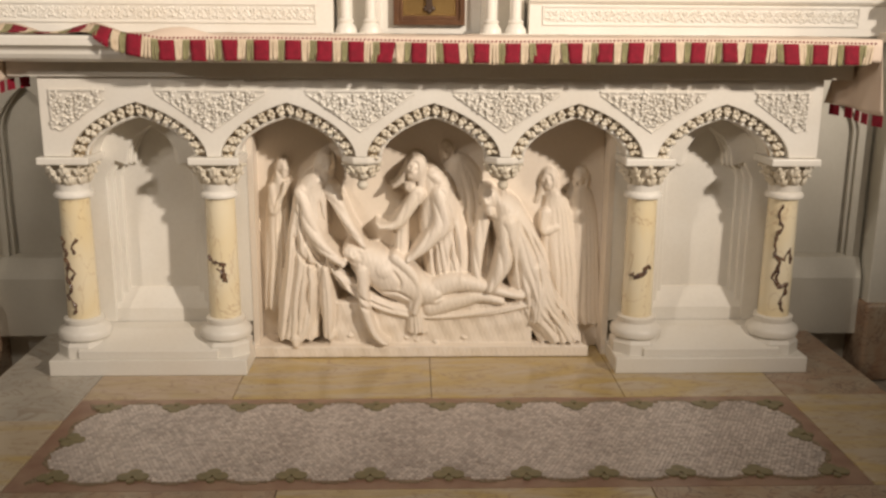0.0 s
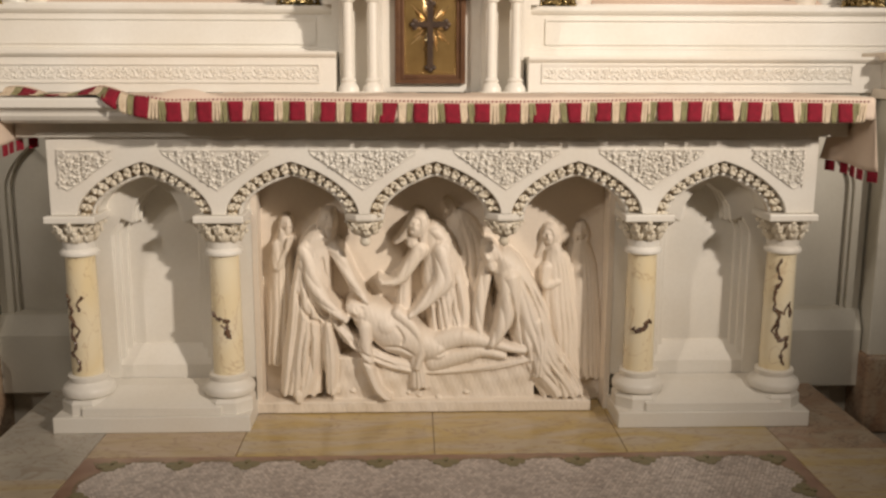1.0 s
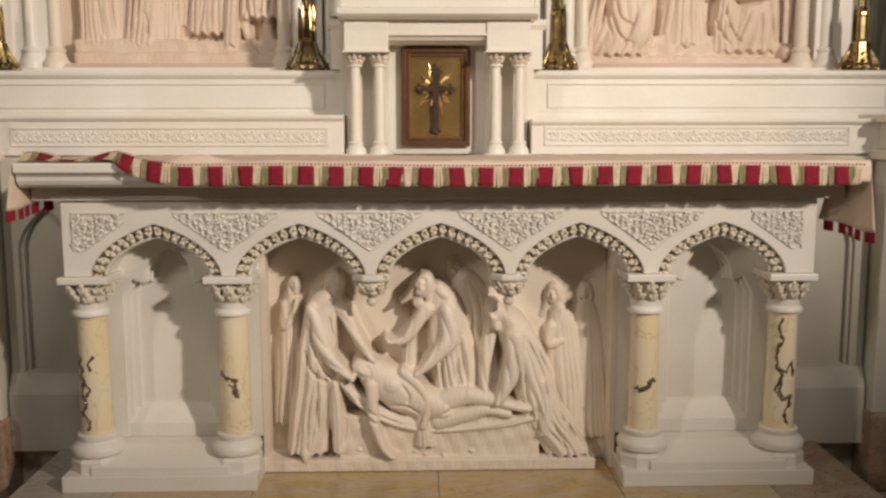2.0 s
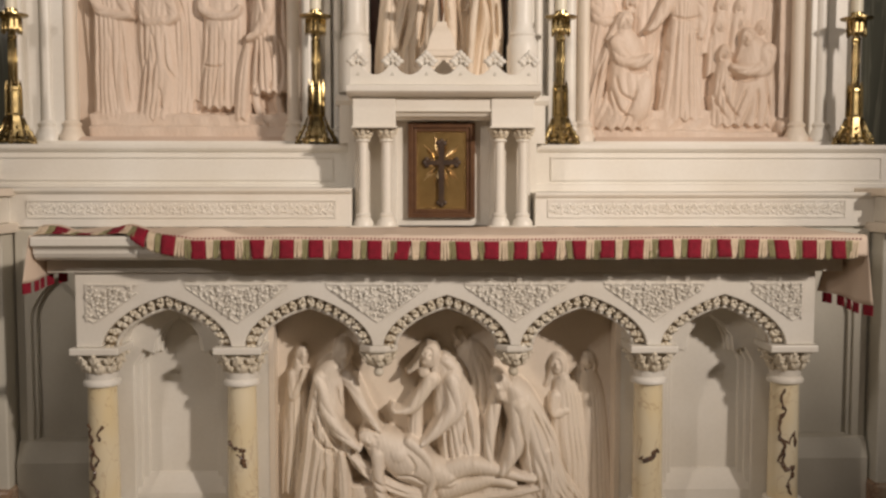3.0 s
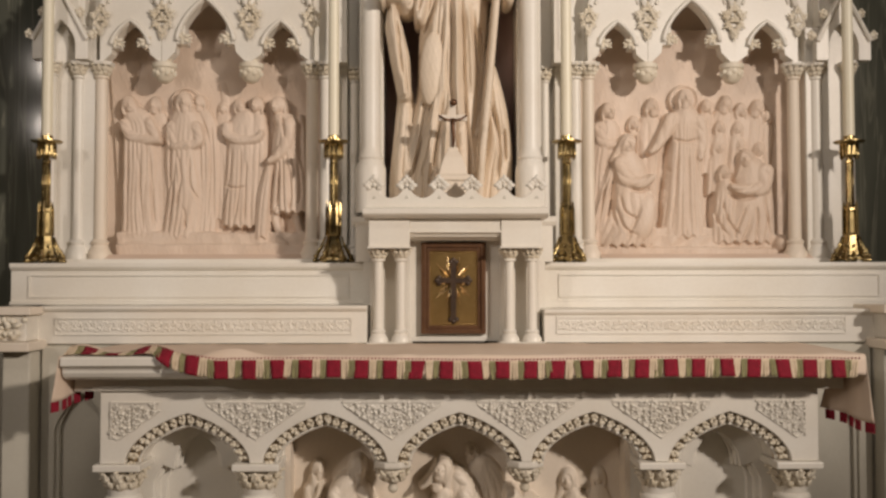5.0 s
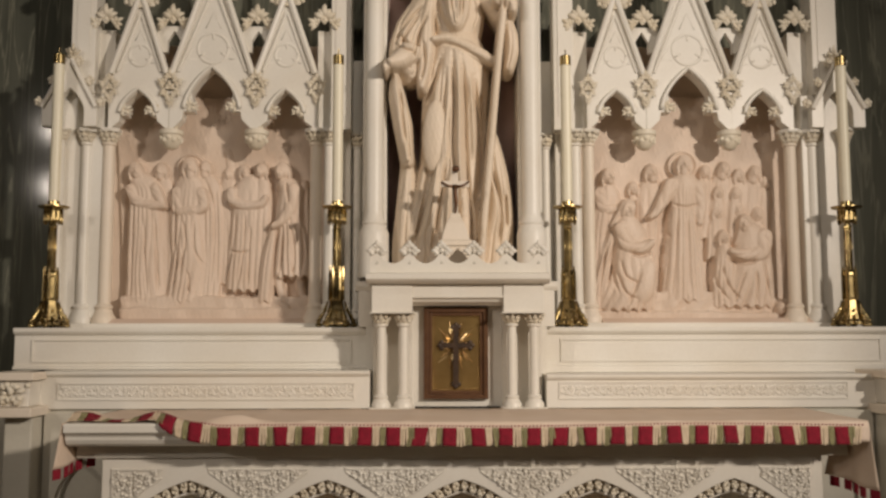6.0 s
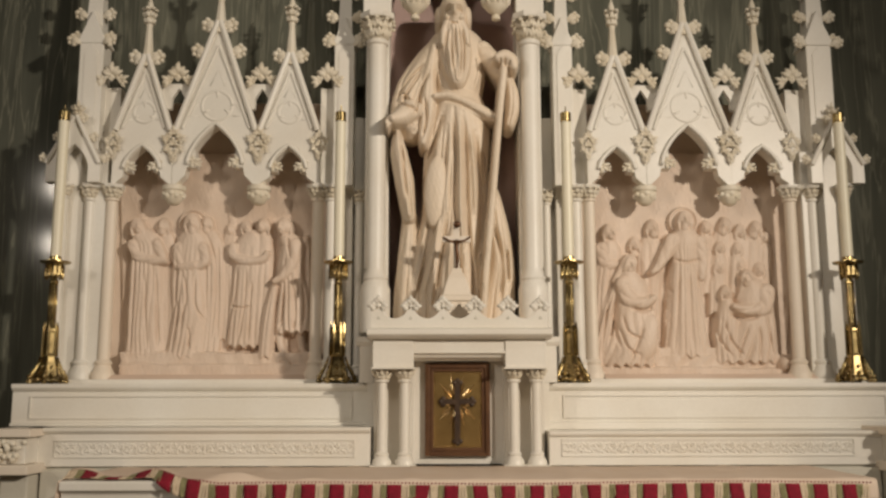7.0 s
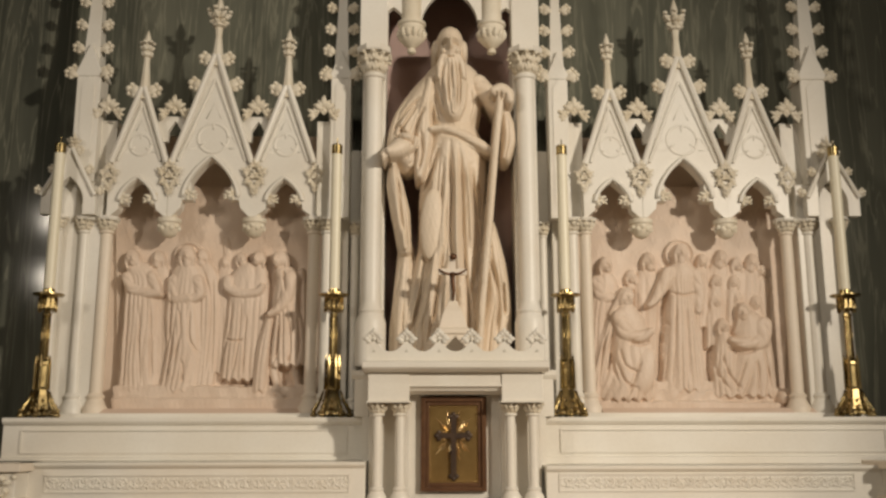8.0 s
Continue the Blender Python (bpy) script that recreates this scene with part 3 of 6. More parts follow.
def end_flap(sx, x0, zb, y0, y1):
    bm = B()
    rows = []
    for k in range(14):
        t = k / 13
        rows.append([Vector((sx * (x0 + 0.03 * t - 0.30 * t * (y - y0) + 0.012 * t * math.sin(30 * y + 1)), y, TOPZ + 0.001 + (zb - TOPZ + 0.012 * math.sin(9 * y)) * t)) for y in [y0 + (y1 - y0) * i / 24 for i in range(25)]])
    sheet(rows, bm)
    ob = part("end_drop", bm, LINEN, cloth, "linen hanging over the slab's end", smooth=True)
    mod = ob.modifiers.new("solid", "SOLIDIFY"); mod.thickness, mod.offset = 0.002, 0
    n = 5
    for i in range(n):
        a, b = y0 + (y1 - y0) * i / n, y0 + (y1 - y0) * (i + 0.62) / n
        bm = B()
        rows = []
        for k in range(3):
            rows.append([Vector((sx * (x0 + 0.030 - 0.30 * (y - y0) + 0.012 * math.sin(30 * y + 1)), y, zb + 0.012 * math.sin(9 * y) - 0.032 * k / 2)) for y in (a, (a + b) / 2, b)])
        sheet(rows, bm)
        ob = part("red_tassel", bm, RED, cloth)
        mod = ob.modifiers.new("solid", "SOLIDIFY"); mod.thickness, mod.offset = 0.003, 0


end_flap(-1, 1.266, 0.915, -0.12, 0.10)
end_flap(1, 1.262, 0.842, -0.13, 0.10)

# ---- gradines ----
grad = empty("lower_gradine", 0, 0.5, 1.046, "white marble shelf with a carved leaf frieze", "altar shelf")
for x0, x1, f0, f1, zt in ((-1.62, -0.345, -1.505, -0.405, 1.19), (0.322, 1.60, 0.372, 1.46, 1.174)):
    bm = B(); run(bm, [(0.455, 1.05), (0.455, zt - 0.022), (0.447, zt - 0.018), (0.44, zt - 0.01), (0.44, zt), (0.72, zt), (0.72, 1.05)], x0, x1)
    part("shelf", bm, WHITE, grad, bevel=0.0015)
    bm = B()
    for za, zb in ((1.082, 1.086), (1.142, 1.146)):
        box(bm, f0, f1, 0.450, 0.4545, za, zb)
    for xa in (f0 - 0.004, f1):
        box(bm, xa, xa + 0.004, 0.450, 0.4545, 1.082, 1.146)
    part("frieze_rim", bm, WHITE, grad)
    bm = B()
    n = 22
    st = []
    for k in range(n * 8 + 1):
        xx = f0 + (f1 - f0) * k / (n * 8)
        st.append((xx, 0.4545, 1.114 + 0.016 * math.sin(math.pi * k / 4)))
    tube(bm, st, 0.0035, 6)
    for k in range(n * 2):
        xx = f0 + (f1 - f0) * (k + 0.5) / (n * 2)
        up = 1 if k % 2 else -1
        leaf(bm, xx, 0.4545, 1.114 - up * 0.002, 0.028, up * (70 + rng.uniform(-30, 30)), 0.24)
        leaf(bm, xx, 0.4545, 1.114, 0.020, up * (-50 + rng.uniform(-40, 40)) + 180 * (k % 3 == 0), 0.24)
        blob(bm, (xx + 0.012, 0.4545, 1.114 - up * 0.016), (0.006, 0.005, 0.006), sub=1)
    part("frieze_carving", bm, WHITE, grad, "white leaf scroll carving", smooth=40)
grad2 = empty("upper_gradine", 0, 0.7, 1.19, "white marble candle shelf with sunk panels", "altar shelf")
for x0, x1, zl in ((-1.765, -0.36, 1.191), (0.335, 1.765, 1.175)):
    bm = B(); run(bm, [(0.645, zl), (0.645, 1.202), (0.658, 1.205), (0.658, 1.325), (0.648, 1.330), (0.640, 1.340), (0.640, 1.355), (1.0, 1.355), (1.0, zl)], x0, x1)
    part("shelf", bm, WHITE, grad2, bevel=0.0015)
    p0, p1 = x0 + 0.07, x1 - 0.07
    bm = B()
    for za, zb in ((1.218, 1.224), (1.304, 1.310)):
        box(bm, p0, p1, 0.652, 0.6575, za, zb)
    for xa in (p0, p1 - 0.006):
        box(bm, xa, xa + 0.006, 0.652, 0.6575, 1.224, 1.304)
    part("panel_rim", bm, WHITE, grad2)

# ---- tabernacle ----
TX = -0.012
tab = empty("tabernacle", TX, 0.55, 1.05, "white marble tabernacle with paired colonnettes and bronze door", "tabernacle")
bm = B()
prism(bm, [(TX - 0.325, 1.05), (TX - 0.325, 1.516), (TX + 0.325, 1.516), (TX + 0.325, 1.05), (TX + 0.172, 1.05), (TX + 0.172, 1.437), (TX - 0.172, 1.437), (TX - 0.172, 1.05)], 0.52, 0.75)
part("body", bm, WHITE, tab, bevel=0.002)
bm = B(); box(bm, TX - 0.325, TX - 0.172, 0.432, 0.5195, 1.411, 1.516); part("entablature", bm, WHITE, tab, bevel=0.002)
bm = B(); box(bm, TX + 0.172, TX + 0.325, 0.432, 0.5195, 1.411, 1.516); part("entablature", bm, WHITE, tab, bevel=0.002)
bm = B(); box(bm, TX - 0.172, TX + 0.172, 0.440, 0.5195, 1.472, 1.516); part("lintel", bm, WHITE, tab, bevel=0.002)
bm = B(); run(bm, [(0.434, 1.472), (0.434, 1.464), (0.450, 1.458), (0.458, 1.448), (0.475, 1.444), (0.485, 1.437), (0.5195, 1.437), (0.5195, 1.472)], TX - 0.176, TX + 0.176); part("lintel_moulding", bm, WHITE, tab)
bm = B(); box(bm, TX - 0.172, TX + 0.172, 0.549, 0.64, 1.05, 1.437); part("niche_back", bm, WHITE, tab)
bm = B(); run(bm, [(0.41, 1.516), (0.39, 1.524), (0.38, 1.531), (0.38, 1.550), (0.41, 1.557), (0.95, 1.557), (0.95, 1.516)], TX - 0.345, TX + 0.345); part("top_slab", bm, WHITE, tab, bevel=0.002)
for sx in (-1, 1):
    bm = B(); run(bm, [(0.60, 1.50), (0.59, 1.515), (0.59, 1.535), (0.75, 1.535), (0.75, 1.50)], TX + sx * 0.365 - 0.035, TX + sx * 0.365 + 0.035); part("side_ledge", bm, WHITE, tab)
    bm = B(); box(bm, TX + sx * 0.36 - 0.028, TX + sx * 0.36 + 0.028, 0.602, 0.75, 1.357, 1.50); part("side_block", bm, WHITE, tab)
    bm = B(); box(bm, TX + sx * 0.341 - 0.0155, TX + sx * 0.341 + 0.0155, 0.60, 0.75, 1.05, 1.3565); part("side_filler", bm, WHITE, tab)
    for dx in (0.205, 0.290):
        cx = TX + sx * dx
        bm = B(); lathe(bm, cx, 0.468, [(0.036, 1.05), (0.036, 1.066), (0.030, 1.075), (0.024, 1.084), (0.027, 1.092), (0.022, 1.098), (0.0185, 1.10), (0.0175, 1.355), (0.026, 1.358), (0.026, 1.364), (0.021, 1.368)], 20)
        colon = part("colonnette", bm, WHITE, tab, smooth=40)
        bm = B(); capital(bm, cx, 0.468, 1.366, 1.404, 0.022, 0.036, int(dx * 100)); part("capital", bm, CARVED, colon, smooth=True)
    bm = B(); box(bm, TX + sx * 0.2475 - 0.082, TX + sx * 0.2475 + 0.082, 0.410, 0.519, 1.4045, 1.4105); part("abacus", bm, WHITE, tab)
    bm = B(); box(bm, TX + sx * 0.2475 - 0.085, TX + sx * 0.2475 + 0.085, 0.410, 0.5195, 1.048, 1.0535); part("colonnette_plinth", bm, WHITE, tab)

# cresting: a scalloped rail with leafy crosses
bm = B()
poly = [(TX - 0.335, 1.557), (TX - 0.335, 1.632)]
NF = 6
xs6 = [TX - 0.305 + 0.122 * i for i in range(NF)]
for a, b in zip(xs6, xs6[1:]):
    poly.append((a + 0.012, 1.627))
    for k in range(1, 8):
        u = k / 8
        poly.append((a + 0.012 + (b - a - 0.024) * u, 1.627 - 0.034 * math.sin(math.pi * u) ** 0.7))
    poly.append((b - 0.012, 1.627))
poly += [(TX + 0.335, 1.632), (TX + 0.335, 1.557)]
prism(bm, poly, 0.425, 0.455)
rail = part("cresting", bm, WHITE, tab, bevel=0.002)
for x in xs6:
    bm = B()
    for a in (0, 90, 180):
        spray(bm, x + 0.012 * math.cos(radians(a)), 0.430, 1.640 + 0.012 * math.sin(radians(a)), 0.031, a, 3, 100, 0.34)
    lathe(bm, x, 0.438, [(0.016, 1.59), (0.012, 1.615), (0.010, 1.64)], 8)
    blob(bm, (x, 0.424, 1.640), 0.009, sub=1)
    part("fleuron", bm, WHITE, rail, smooth=True)

door = empty("tabernacle_door", TX, 0.535, 1.075, "bronze door with a raised cross on gold plate", "door")
D0, D1, DZ0, DZ1 = -0.142, 0.107, 1.079, 1.429
bm = B()
for i, (ins, y, w) in enumerate(((0, 0.522, 0.018), (0.018, 0.530, 0.014))):
    a, b, c, d = D0 + ins, D1 - ins, DZ0 + ins, DZ1 - ins
    box(bm, a, a + w, y, 0.548, c, d); box(bm, b - w, b, y, 0.548, c, d)
    box(bm, a + w, b - w, y, 0.548, c, c + w); box(bm, a + w, b - w, y, 0.548, d - w, d)
part("frame", bm, BRONZE, door, "dark bronze moulded frame", bevel=0.002)
bm = B(); box(bm, D0 + 0.03, D1 - 0.03, 0.536, 0.548, DZ0 + 0.03, DZ1 - 0.03)
part("plate", bm, GOLD, door, "dull gold engraved plate")
bm = B()
n = 26
for k in range(n):
    for z in (DZ0 + 0.037, DZ1 - 0.037):
        blob(bm, (D0 + 0.038 + (D1 - D0 - 0.076) * k / (n - 1), 0.535, z), 0.0028, sub=1)
for k in range(38):
    for x in (D0 + 0.037, D1 - 0.037):
        blob(bm, (x, 0.535, DZ0 + 0.042 + (DZ1 - DZ0 - 0.084) * k / 37), 0.0028, sub=1)
part("beading", bm, GOLD, door)
dc = (D0 + D1) / 2
bm = B()
box(bm, dc - 0.0105, dc + 0.0105, 0.522, 0.536, 1.135, 1.355); box(bm, dc - 0.055, dc - 0.0105, 0.522, 0.536, 1.274, 1.294); box(bm, dc + 0.0105, dc + 0.055, 0.522, 0.536, 1.274, 1.294)
for px, pz, ax, az in ((dc, 1.355, 0, 1), (dc, 1.135, 0, -1), (dc - 0.055, 1.284, -1, 0), (dc + 0.055, 1.284, 1, 0)):
    for ox, oz in ((ax * 0.008, az * 0.008), (az * 0.011, ax * 0.011), (-az * 0.011, -ax * 0.011)):
        blob(bm, (px + ox, 0.529, pz + oz), (0.010, 0.007, 0.010), sub=2)
part("cross", bm, DARK, door, "dark bronze cross with budded ends", smooth=40)
for k in range(12):
    a = radians(15 + 30 * k)
    for da, ln in ((-0.12, 0.075), (0.0, 0.095), (0.12, 0.07)):
        bm = B()
        r0 = 0.026
        x0, z0 = dc + r0 * math.cos(a + da), 1.284 + r0 * math.sin(a + da)
        ln2 = ln * (1.0 if abs(math.sin(a)) > 0.6 else 0.6)
        x1, z1 = dc + ln2 * math.cos(a + da), 1.284 + ln2 * math.sin(a + da)
        tube(bm, [(x0, 0.536, z0), ((x0 + x1) / 2, 0.533, (z0 + z1) / 2), (x1, 0.536, z1)], [0.0016, 0.0036, 0.001], 6)
        part("ray", bm, POLISHED, door)

# ---- reredos ----
rer = empty("reredos", 0, 1.0, 1.355, "white marble Gothic reredos with gables and pinnacles", "reredos")
for sx, xa, xb in ((-1, -1.60, -0.52), (1, 0.49, 1.57)):
    bm = B(); box(bm, xa, xb, 1.012, 1.10, 1.356, 2.62)
    part("panel_back", bm, FIGURE, rer, "rose stone back of the relief panel")
    bm = B(); box(bm, xa - 0.12, xb + 0.03 if sx < 0 else xb + 0.12, 0.70 + 0.1, 0.999, 1.356, 1.375)
    part("ledge", bm, WHITE, rer)
    bm = B(); run(bm, [(0.83, 1.375), (0.85, 1.395), (0.999, 1.40), (0.999, 1.375)], xa + 0.12, xb - 0.06)
    part("relief_ledge", bm, PINK, rer)


def slim_column(name, cx, cy, r, z0, z1, z2, mat=WHITE, seg=18):
    """Base, shaft, leaf capital and cap; z1: foot of the capital, z2: top."""
    bm = B()
    lathe(bm, cx, cy, [(r * 1.9, z0), (r * 1.9, z0 + r * 0.9), (r * 1.6, z0 + r * 1.3), (r * 1.25, z0 + r * 2.2), (r * 1.45, z0 + r * 2.7), (r, z0 + r * 3.2), (r * 0.95, z1 - r * 0.5), (r * 1.2, z1 - r * 0.3), (r * 1.2, z1), (r, z1 + 0.002)], seg)
    c = part(name, bm, mat, rer, smooth=40)
    bm = B(); capital(bm, cx, cy, z1, z2 - r * 0.5, r, r * 1.5, int(abs(cx) * 100))
    part("capital", bm, CARVED, c, smooth=True)
    bm = B(); lathe(bm, cx, cy, [(r * 1.85, z2 - r * 0.55), (r * 2.0, z2 - r * 0.2), (r * 2.0, z2)], 8, math.pi / 8)
    part("abacus", bm, WHITE, c)


for x in (-1.585, -1.490, -0.605, -0.545, 0.51, 0.565, 1.440, 1.535):
    slim_column("shaft", x, 0.87, 0.026, 1.376, 2.145, 2.205, IVORY if x in (-1.490, -0.605, 0.565, 1.440) else WHITE)

# gables: three to a side, each over a cusped arch
def crocket(bm, x, y, z, s, side):
    """A leaf curling out and up from a raking edge."""
    lobe(bm, (x - side * 0.2 * s, y, z), (side * 1.0, 0, 0.35), 1.15 * s, 0.32 * s, 0.9, 0.2)
    lobe(bm, (x, y, z), (side * 0.75, 0, 1.0), 0.95 * s, 0.26 * s, 0.9, 0.2)
    lobe(bm, (x + side * 0.2 * s, y, z), (side * 1.0, 0, -0.45), 0.60 * s, 0.26 * s, 0.9, 0.2)
    for dx, dz, r in ((0.86, 0.40, 0.26), (0.62, 0.72, 0.20), (0.86, 0.0, 0.18)):
        blob(bm, (x + side * dx * s, y - 0.12 * s, z + dz * s), (r * s, r * s, r * s), sub=2)


def finial(bm, x, y, z, s, wide=0.72):
    lathe(bm, x, y, [(0.20 * s, z), (0.24 * s, z + 0.5 * s), (0.42 * s, z + 0.6 * s), (0.42 * s, z + 0.75 * s), (0.2 * s, z + 0.85 * s), (0.2 * s, z + 1.3 * s)], 8)
    for k in range(6):
        a = k * math.pi / 3 + 0.3
        o = Vector((math.cos(a), math.sin(a), 0))
        lobe(bm, Vector((x, y, z + 1.10 * s)) + o * 0.1 * s, o + Vector((0, 0, 0.55)), 1.15 * wide * s, 0.20 * s, 0.9, 0.1)
        lobe(bm, Vector((x, y, z + 0.80 * s)) + o * 0.1 * s, o + Vector((0, 0, 0.2)), 0.85 * wide * s, 0.17 * s, 0.9, 0.1)
        blob(bm, Vector((x, y, z + 1.62 * s)) + o * wide * s, (0.17 * s, 0.17 * s, 0.15 * s), sub=1)
    lathe(bm, x, y, [(0.16 * s, z + 1.3 * s), (0.24 * s, z + 1.85 * s), (0.20 * s, z + 2.05 * s), (0.03 * s, z + 2.6 * s)], 8)


def gable(cx, half, zb, za, arch_half, arch_z, arch_rise, fin):
    g = part("gable", gable_mesh(cx, half, zb, za, arch_half, arch_z, arch_rise), WHITE, rer, bevel=0.0015)
    # raking mouldings
    for side in (-1, 1):
        d = Vector((-side * half, 0, za - zb)).normalized()
        p0, p1 = Vector((cx + side * (half - 0.010), 0.826, zb + 0.01)), Vector((cx + side * 0.006, 0.826, za - 0.01))
        bm = B(); tube(bm, [p0, p1], 0.0135, 8); part("raking_moulding", bm, WHITE, g, smooth=40)
        q0, q1 = Vector((cx + side * (half - 0.036), 0.834, zb + 0.02)), Vector((cx + side * 0.002, 0.834, za - 0.095 * (za - zb) / 0.4))
        bm = B(); tube(bm, [q0, q1], 0.0075, 6); part("raking_moulding", bm, WHITE, g, smooth=40)
        bm = B()
        for t in ((0.93,) if half < 0.15 else (0.70, 0.94)):
            p = p0.lerp(p1, t)
            bm2 = B(); crocket(bm2, p.x + side * 0.004, 0.842, p.z, 0.056, side)
            part("crocket", bm2, CARVED, g, "cream carved leaf crocket", smooth=40)
        bm.free()
    # sunk roundel with cusps
    zc = zb + (za - zb) * 0.20 + 0.02
    r = half * 0.36
    bm = B(); tube(bm, [(cx + r * math.cos(2 * math.pi * k / 24), 0.840, zc + r * math.sin(2 * math.pi * k / 24)) for k in range(25)], 0.008, 8)
    for k in range(3):
        a = math.pi / 2 + k * 2 * math.pi / 3
        tube(bm, [(cx + r * math.cos(a), 0.838, zc + r * math.sin(a)), (cx + 0.55 * r * math.cos(a), 0.838, zc + 0.55 * r * math.sin(a))], [0.008, 0.003], 6)
    for sx in (-1, 1):
        tube(bm, [(cx + sx * r * 1.05, 0.838, zc - r * 0.7), (cx + sx * r * 1.75, 0.838, zc - r * 0.75), (cx + sx * r * 1.25, 0.838, zc + 0.1 * r)], 0.004, 6)
    tube(bm, [(cx - r * 0.5, 0.838, zc + r * 1.35), (cx, 0.838, zc + r * 2.5), (cx + r * 0.5, 0.838, zc + r * 1.35)], 0.004, 6)
    part("roundel", bm, WHITE, g, smooth=True)
    # arch rim and cusps
    bm = B(); tube(bm, [(x, 0.828, z) for x, z in arch(cx, arch_half + 0.010, arch_z, arch_rise + 0.012, 10, 0.45)], 0.009, 8)
    part("arch_rim", bm, WHITE, g, smooth=True)
    for side in (-1, 1):
        bm = B()
        x0, z0 = cx + side * arch_half * 0.78, arch_z + 0.012
        spray(bm, x0 + side * 0.012, 0.842, z0, 0.042, 90 + side * 70, 5, 220)
        spray(bm, x0 - side * 0.012, 0.842, z0 - 0.012, 0.026, 90 + side * 50, 3, 120)
        part("cusp", bm, CARVED, g, smooth=True)
    big = 0.074 if half > 0.15 else 0.062
    bm = B(); lathe(bm, cx, 0.85, [(0.030, za - 0.06), (0.021, za + 0.02), (0.013, za + fin * 0.25)], 8); finial(bm, cx, 0.85, za + fin * 0.22, big, 0.62 if half > 0.15 else 0.42)
    part("finial", bm, CARVED, g, "cream carved finial", smooth=40)


def gable_mesh(cx, half, zb, za, ah, az, ar):
    """Gable with its wall below, pierced by a three-lobed arch."""
    bm = B()
    low = 2.205
    poly = [(cx - half, low), (cx - half, zb), (cx, za), (cx + half, zb), (cx + half, low)]
    a = arch(cx, ah, az, ar, 10, 0.45)
    poly += [(cx + half * 0.90, low), (cx + ah * 1.18, low + (az - low) * 0.45), (cx + ah * 1.12, az - 0.012), (cx + ah * 0.72, az - 0.012)] + [p for p in a if abs(p[0] - cx) < ah * 0.86]
    poly += [(cx - ah * 0.72, az - 0.012), (cx - ah * 1.12, az - 0.012), (cx - ah * 1.18, low + (az - low) * 0.45), (cx - half * 0.90, low)]
    prism(bm, poly, 0.836, 0.90)
    return bm


def rosette(bm, x, s=1.0):
    """A lozenge of pierced leaves over the joint of two gables."""
    for dx, dz, size, angle in ((0, 0.052, 0.040, 90), (-0.026, 0.026, 0.036, 150), (0.026, 0.026, 0.036, 30), (0, 0.004, 0.036, 90), (-0.020, -0.012, 0.032, 215), (0.020, -0.012, 0.032, -35), (0, -0.034, 0.034, -90), (0, -0.058, 0.026, -90)):
        spray(bm, x + s * dx, 0.828, 2.372 + s * dz, s * size, angle, 5, 190)


SIDES = {-1: ((-1.360, 0.128, -1.048, 0.182, -0.733, 0.135), (-1.226, -0.862)), 1: ((0.685, 0.128, 0.998, 0.184, 1.316, 0.135), (0.810, 1.178))}
for sx, ((c1, h1, c2, h2, c3, h3), pends) in SIDES.items():
    gable(c1, h1, 2.43, 2.79, 0.068, 2.272, 0.092, 0.48)
    gable(c2, h2, 2.43, 2.945, 0.108, 2.29, 0.17, 0.40)
    gable(c3, h3, 2.43, 2.80, 0.068, 2.272, 0.092, 0.48)
    for px in pends:
        bm = B(); lathe(bm, px, 0.87, [(0.012, 2.118), (0.03, 2.128), (0.040, 2.15), (0.046, 2.178), (0.052, 2.182), (0.052, 2.20), (0.03, 2.206), (0.03, 2.30)], 12)
        g = random.Random(int(px * 50))
        for k in range(12):
            a = k * math.pi / 6
            blob(bm, (px + 0.040 * math.cos(a), 0.87 + 0.040 * math.sin(a), 2.155 + 0.01 * (k % 2)), (0.012, 0.010, 0.013), sub=1)
        part("pendant", bm, CARVED, rer, "cream carved leaf pendant", smooth=40)
        # leaf spray climbing the joint of two gables
        bm = B()
        rosette(bm, px)
        part("leaf_spray", bm, CARVED, rer, "cream carved leaf spray", smooth=True)
        # parapet between the gables with a leafy crest
        bm = B(); prism(bm, [(px - 0.075, 2.55), (px - 0.075, 2.665), (px + 0.075, 2.665), (px + 0.075, 2.55), (px + 0.028, 2.55), (px + 0.028, 2.60), (px, 2.645), (px - 0.028, 2.60), (px - 0.028, 2.55)], 0.875, 0.90)
        part("parapet", bm, WHITE, rer)
    for px in (c1 - h1 + 0.004, c3 + h3 - 0.004):
        bm = B(); rosette(bm, px, 0.8); part("leaf_spray", bm, CARVED, rer, "cream carved leaf spray", smooth=True)
    for px in (*pends, c1 - 0.155, c3 + 0.16):
        bm = B()
        spray(bm, px, 0.862, 2.690, 0.072, 90, 5, 120)
        for side in (-1, 1):
            spray(bm, px + side * 0.036, 0.862, 2.668, 0.048, 90 - side * 55, 5, 170)
        spray(bm, px, 0.855, 2.672, 0.030, 90, 3, 90)
        part("leaf_crest", bm, CARVED, rer, "cream carved leaf crest", smooth=True)


